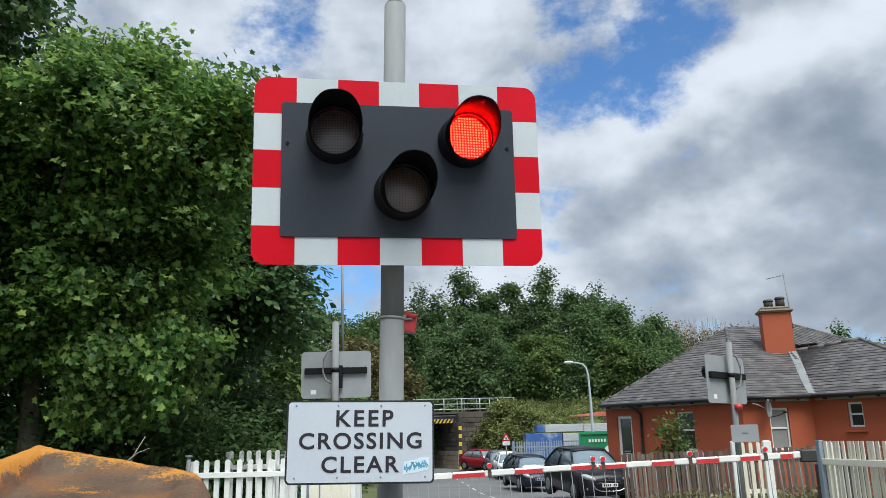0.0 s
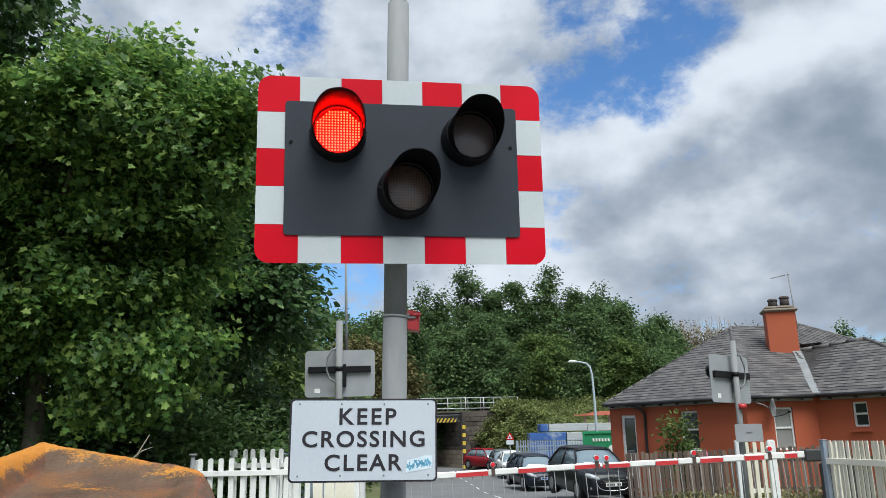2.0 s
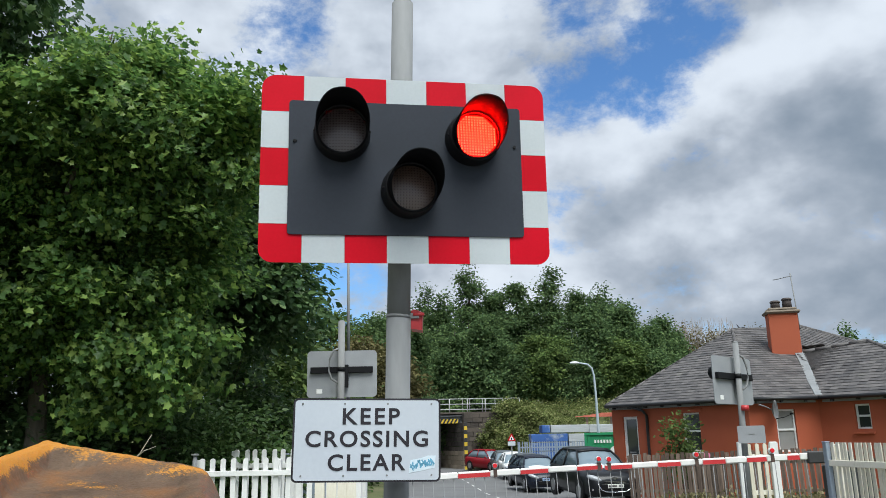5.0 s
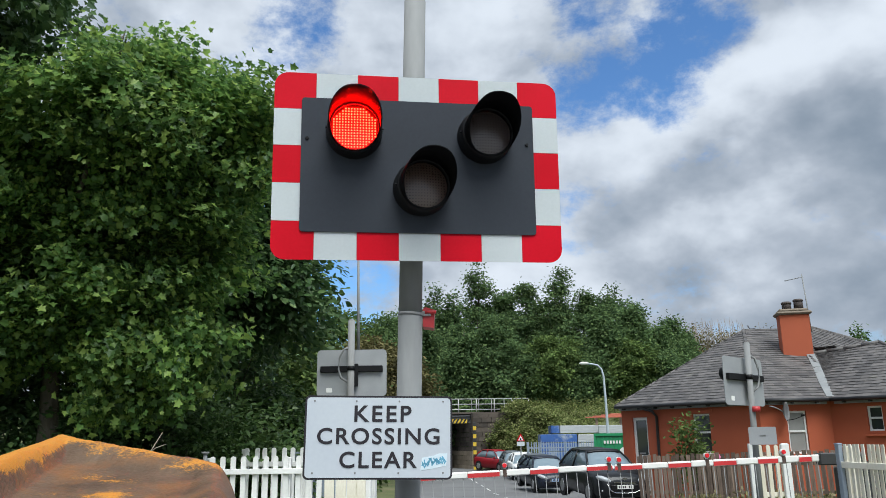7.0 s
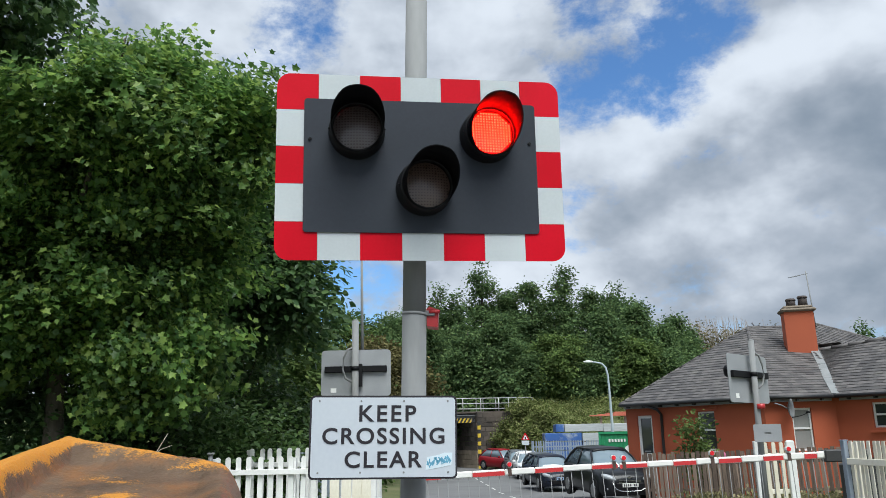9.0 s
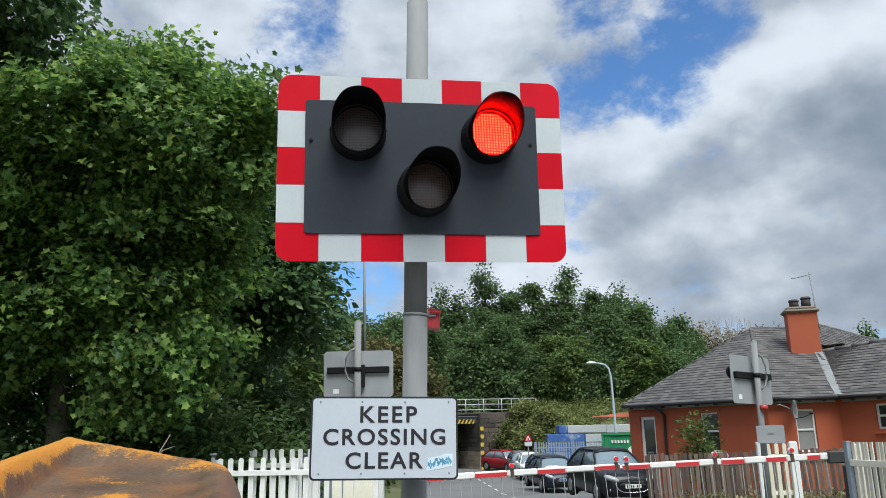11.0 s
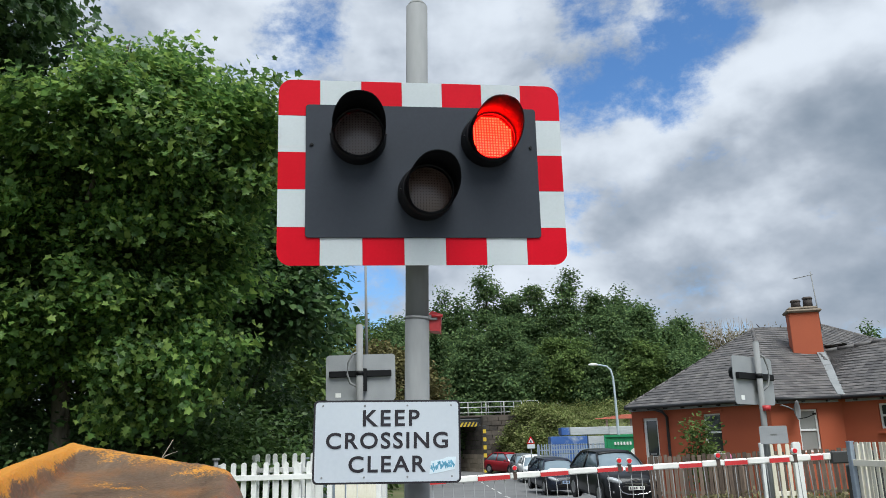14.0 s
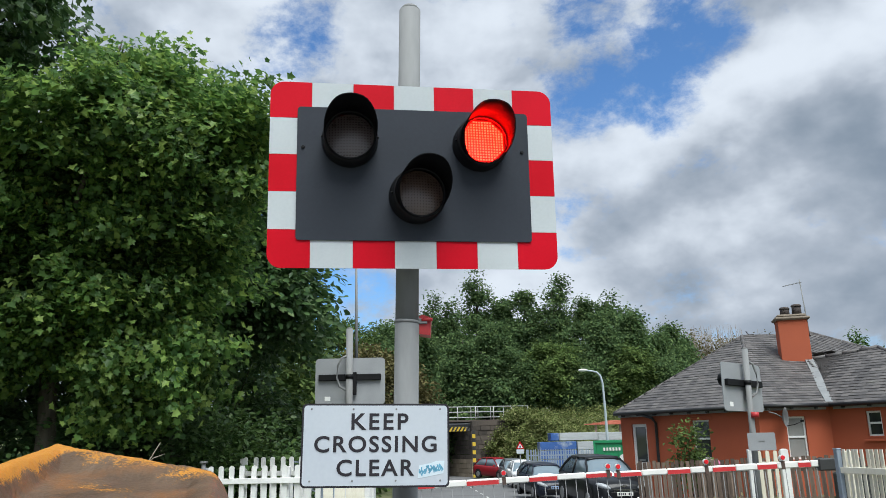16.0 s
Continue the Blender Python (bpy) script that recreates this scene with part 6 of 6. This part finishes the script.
    bmesh.ops.create_uvsphere(bm, u_segments=16, v_segments=8, radius=1, matrix=Matrix.Translation((-1.22, 0, 6.50)) @ Matrix.Diagonal((0.30, 0.14, 0.085, 1)))
    part("lamp_head", bm, WHITE_PAINT, th, "pale lamp head", True)


build_yard()


# ---------------- cars ----------------
def loft(bm, rings, mat=0, smooth=True, closed=True):
    vs = [[bm.verts.new(p) for p in r] for r in rings]
    n = len(rings[0])
    for a, b in zip(vs, vs[1:]):
        for k in range(n if closed else n - 1):
            f = bm.faces.new((a[k], a[(k + 1) % n], b[(k + 1) % n], b[k]))
            f.smooth, f.material_index = smooth, mat
    for ring, rev in ((vs[0], False), (vs[-1], True)):
        f = bm.faces.new(ring[::-1] if rev else ring)
        f.material_index = mat
    return vs


def car(m, paint, label, length, width, height, belt, bonnet_z, screen, roof, rear_top, plate, wheel_r=0.32, suv=False):
    """A car facing -y, its nose at y = 0. screen: y of the windscreen's foot and top; roof: y where it ends; rear_top: y of the rear window's foot."""
    th = thing("car", m, label, "car", "queue of waiting cars")
    hw = width / 2
    clear = 0.20
    # lower body: (y, half width, low z, top z)
    st = [(0.0, 0.60, 0.36, bonnet_z - 0.30), (0.05, 0.78, 0.26, bonnet_z - 0.17), (0.18, 0.90, 0.21, bonnet_z - 0.08), (0.45, 0.97, clear, bonnet_z - 0.02),
          (screen[0] * 0.8, 0.99, clear, bonnet_z + 0.04), (screen[0], 1.0, clear, belt - 0.02), (length * 0.5, 1.0, clear, belt), (rear_top - 0.1, 1.0, clear, belt + 0.05),
          (length - 0.25, 0.96, clear + 0.05, belt + 0.04), (length - 0.04, 0.86, clear + 0.12, belt - 0.06), (length, 0.78, clear + 0.2, belt - 0.22)]
    rings = []
    for y, k, z0, z1 in st:
        w = hw * k
        crown = 0.05
        rings.append([(-w * 0.90, y, z0), (-w, y, z0 + 0.14), (-w, y, (z0 + z1) / 2), (-w * 0.985, y, z1 - 0.12), (-w * 0.90, y, z1 - 0.01), (-w * 0.45, y, z1 + crown * 0.7), (0, y, z1 + crown),
                      (w * 0.45, y, z1 + crown * 0.7), (w * 0.90, y, z1 - 0.01), (w * 0.985, y, z1 - 0.12), (w, y, (z0 + z1) / 2), (w, y, z0 + 0.14), (w * 0.90, y, z0)])
    bm = bmesh.new()
    loft(bm, rings)
    bmesh.ops.recalc_face_normals(bm, faces=bm.faces)
    body = part("body", bm, paint, th)
    # glasshouse
    bm = bmesh.new()
    wb, wt = hw * 0.90, hw * 0.62
    zt = height - 0.035
    mid = (screen[1] + roof) / 2
    glass_rings = []
    for y, k, z in ((screen[0] - 0.06, 0.0, belt - 0.06), (screen[0] * 0.5 + screen[1] * 0.5, 0.5, belt + (zt - belt) * 0.55), (screen[1], 0.95, zt - 0.03), (mid, 1.0, zt), (roof, 0.95, zt - 0.05), ((roof + rear_top) / 2, 0.5, belt + (zt - belt) * 0.55), (rear_top, 0.0, belt + 0.02)):
        w1 = wb + (wt - wb) * k
        glass_rings.append([(-wb, y, belt - 0.08), (-w1, y, z - 0.02), (-w1 * 0.6, y, z + 0.03), (0, y, z + 0.045), (w1 * 0.6, y, z + 0.03), (w1, y, z - 0.02), (wb, y, belt - 0.08)])
    loft(bm, glass_rings)
    bmesh.ops.recalc_face_normals(bm, faces=bm.faces)
    part("glasshouse", bm, CAR_GLASS, th)
    bm = bmesh.new()
    rr = []
    for y, k in ((screen[1] - 0.10, 0.93), (screen[1] + 0.1, 1.0), (mid, 1.02), (roof - 0.1, 1.0), (roof + 0.12, 0.93)):
        z = zt + (0.032 if 0.95 < k else -0.035)
        w1 = wt * k * 1.06
        rr.append([(-w1, y, z - 0.035), (-w1 * 0.96, y, z - 0.002), (-w1 * 0.6, y, z + 0.026), (0, y, z + 0.040), (w1 * 0.6, y, z + 0.026), (w1 * 0.96, y, z - 0.002), (w1, y, z - 0.035)])
    loft(bm, rr)
    bmesh.ops.recalc_face_normals(bm, faces=bm.faces)
    part("roof", bm, paint, th)
    for s in (-1, 1):
        bm = bmesh.new()
        tube(bm, [(s * wb * 1.0, screen[0] - 0.04, belt - 0.05), (s * (wb * 0.45 + wt * 0.55 + 0.015), (screen[0] + screen[1]) / 2, belt + (zt - belt) * 0.55), (s * (wt + 0.02), screen[1], zt - 0.03)], 0.035, 6)
        part("front_pillar", bm, paint, th)
        bm = bmesh.new()
        tube(bm, [(s * wb * 1.005, mid, belt - 0.03), (s * (wt + 0.035), mid, zt)], 0.03, 6)
        part("door_pillar", bm, paint, th)
        bm = bmesh.new()
        tube(bm, [(s * wb, rear_top, belt), (s * (wb * 0.45 + wt * 0.55 + 0.01), (roof + rear_top) / 2, belt + (zt - belt) * 0.55), (s * (wt + 0.02), roof, zt - 0.05)], 0.05, 6)
        part("rear_pillar", bm, paint, th)
        # headlight, fog lamp and mirror
        bm = bmesh.new()
        bmesh.ops.create_uvsphere(bm, u_segments=14, v_segments=8, radius=1, matrix=Matrix.Translation((s * hw * 0.70, 0.13, bonnet_z - 0.17)) @ pose(0, 0, 0, 0, s * -18, s * 24) @ Matrix.Diagonal((0.25, 0.11, 0.085, 1)))
        part("headlight", bm, HEADLIGHT, th, "clear headlight", True)
        bm = bmesh.new()
        block(bm, (s * hw * 0.72, 0.075, 0.44), (0.16, 0.06, 0.09), bevel=0.02)
        part("fog_lamp", bm, CHROME if suv else BLACK_PLASTIC, th)
        bm = bmesh.new()
        block(bm, (s * (hw + 0.07), screen[0] + 0.22, belt + 0.05), (0.18, 0.10, 0.13), bevel=0.03)
        part("door_mirror", bm, paint, th)
        for y in (0.82, length - 0.80):
            c = Vector((s * (hw - 0.10), y, wheel_r))
            bm = bmesh.new()
            rod(bm, c - Vector((0.11, 0, 0)), c + Vector((0.11, 0, 0)), wheel_r, n=24)
            wheel = part("wheel", bm, TYRE, th)
            bm = bmesh.new()
            rod(bm, c + Vector((s * 0.10, 0, 0)), c + Vector((s * 0.125, 0, 0)), wheel_r * 0.66, wheel_r * 0.60, 20)
            part("rim", bm, ALLOY, wheel)
            bm = bmesh.new()
            rod(bm, c + Vector((-s * 0.02, 0, 0.02)), c + Vector((s * 0.106, 0, 0.02)), wheel_r * 1.14, n=24)
            part("wheel_arch", bm, BLACK_PLASTIC, th)
    bm = bmesh.new()
    block(bm, (0, 0.035, bonnet_z - 0.31), (hw * 0.84, 0.08, 0.13), bevel=0.02)
    grille = part("grille", bm, BLACK_PLASTIC, th)
    for k in range(3):
        bm = bmesh.new()
        block(bm, (0, -0.01, bonnet_z - 0.35 + 0.04 * k), (hw * 0.78, 0.012, 0.012))
        part("grille_bar", bm, CHROME, grille)
    bm = bmesh.new()
    block(bm, (0, 0.02, 0.40), (hw * 1.05, 0.10, 0.17), bevel=0.03)
    part("lower_intake", bm, BLACK_PLASTIC, th)
    bm = bmesh.new()
    slab(bm, [(-0.11, bonnet_z - 0.17), (0.0, bonnet_z - 0.22), (0.11, bonnet_z - 0.17), (0.03, bonnet_z - 0.14), (-0.03, bonnet_z - 0.14)], 0.0, 0.06)
    part("badge", bm, CHROME, th)
    bm = bmesh.new()
    block(bm, (0, -0.035, 0.545), (0.52, 0.012, 0.115), bevel=0.003)
    pl = part("plate", bm, plate, th)
    for k in range(7):
        if k == 4:
            continue
        bm = bmesh.new()
        block(bm, (-0.2 + k * 0.066, -0.043, 0.545), (0.045, 0.003, 0.07))
        part("plate_bar", bm, SIGN_BLACK, pl)
    if suv:                          # wide dark mouth with a chrome lip
        bm = bmesh.new()
        block(bm, (0, 0.015, 0.50), (hw * 1.02, 0.09, 0.24), bevel=0.035)
        part("bumper_mouth", bm, BLACK_PLASTIC, th)
        bm = bmesh.new()
        tube(bm, [(-0.56, 0.03, 0.66), (-0.54, -0.01, 0.56), (-0.47, -0.035, 0.44), (-0.32, -0.045, 0.375), (0, -0.05, 0.36), (0.32, -0.045, 0.375), (0.47, -0.035, 0.44), (0.54, -0.01, 0.56), (0.56, 0.03, 0.66)], 0.016, 8)
        part("chrome_lip", bm, CHROME, th)
    for s in (-1, 1):
        bm = bmesh.new()
        block(bm, (s * hw * 0.62, length - 0.03, belt - 0.12), (0.24, 0.08, 0.16), bevel=0.02)
        part("tail_light", bm, RED_PLASTIC, th)
        bm = bmesh.new()
        tube(bm, [(s * 0.03, screen[0] - 0.09, belt - 0.0), (s * 0.3, screen[0] - 0.08, belt + 0.005), (s * 0.58, screen[0] - 0.05, belt)], 0.008, 5)
        part("wiper", bm, BLACK_PLASTIC, th)
    bm = bmesh.new()
    block(bm, (0, screen[1] + 0.02, zt - 0.10), (0.18, 0.04, 0.06), bevel=0.01)
    part("mirror", bm, BLACK_PLASTIC, th)
    return th


def build_cars():
    black = car_paint("black_car_paint", (0.007, 0.008, 0.010))
    navy = car_paint("dark_blue_car_paint", (0.010, 0.014, 0.026))
    white = car_paint("white_car_paint", (0.66, 0.67, 0.67))
    red = car_paint("red_car_paint", (0.22, 0.008, 0.014))
    grey = car_paint("grey_car_paint", (0.10, 0.11, 0.12))

    def at(x, y, yaw):
        return pose(x, y, lerp_table(y, ROAD_FALL) + 0.02, 1.6, 0, yaw)

    car(at(5.05, 25.6, 10), black, "black hatchback-style family car waiting at the barrier", 4.36, 1.84, 1.60, 1.0, 0.95, (1.05, 1.85), 3.5, 4.1, PLATE_WHITE, 0.34, True)
    car(at(4.05, 35.0, 8), navy, "dark blue saloon waiting in the queue", 4.6, 1.76, 1.42, 0.92, 0.84, (1.25, 1.95), 3.2, 3.9, PLATE_BLUE)
    car(at(4.2, 41.5, 5), grey, "dark grey hatchback waiting in the queue", 4.1, 1.74, 1.46, 0.92, 0.86, (1.1, 1.8), 3.3, 3.8, PLATE_WHITE)
    car(at(3.92, 49.0, 3), white, "white hatchback waiting in the queue", 4.1, 1.74, 1.50, 0.94, 0.88, (1.1, 1.8), 3.3, 3.8, PLATE_WHITE)
    car(at(3.75, 55.0, 4), grey, "grey car at the back of the queue", 4.1, 1.74, 1.50, 0.94, 0.88, (1.1, 1.8), 3.3, 3.8, PLATE_WHITE)
    car(at(3.95, 60.5, 38), red, "red hatchback turning out from under the bridge", 4.1, 1.76, 1.52, 0.94, 0.90, (1.1, 1.8), 3.3, 3.85, PLATE_WHITE)


build_cars()


# ---------------- what moves: the two red lamps flash in turn ----------------
def turn(a):
    """The lens disc, leaning back a little, turned by a degrees."""
    return pose(0, 0.004, 0, -4, 0, 0) @ pose(0, 0, 0, 0, 0, a)


def motions():
    first, half = 0.215, 0.367          # first change of side, and time from change to change
    changes = [first + half * k for k in range(44)]
    for disc, lit_now in ((DISCS[0], False), (DISCS[1], True)):
        ang = 0 if lit_now else 178
        rows = [(0.0, turn(ang))]
        for t in changes:
            f0 = math.floor(t * FPS)
            for half_second in range(0, 481, 15):     # whole turns lie between the half seconds
                if f0 < half_second < f0 + 2:
                    f0 = half_second if t * FPS > half_second else half_second - 2
            to = 178 - ang
            for k in range(3):          # a quick half turn
                a = ang + (to - ang) * k / 2
                rows.append(((f0 + k) / FPS, turn(a)))
            ang = to
        if rows[-1][0] < 16.0:
            rows.append((16.0, rows[-1][1]))
        walk(disc, rows)
    still = DISCS[2]
    still.matrix_basis = turn(180)


motions()
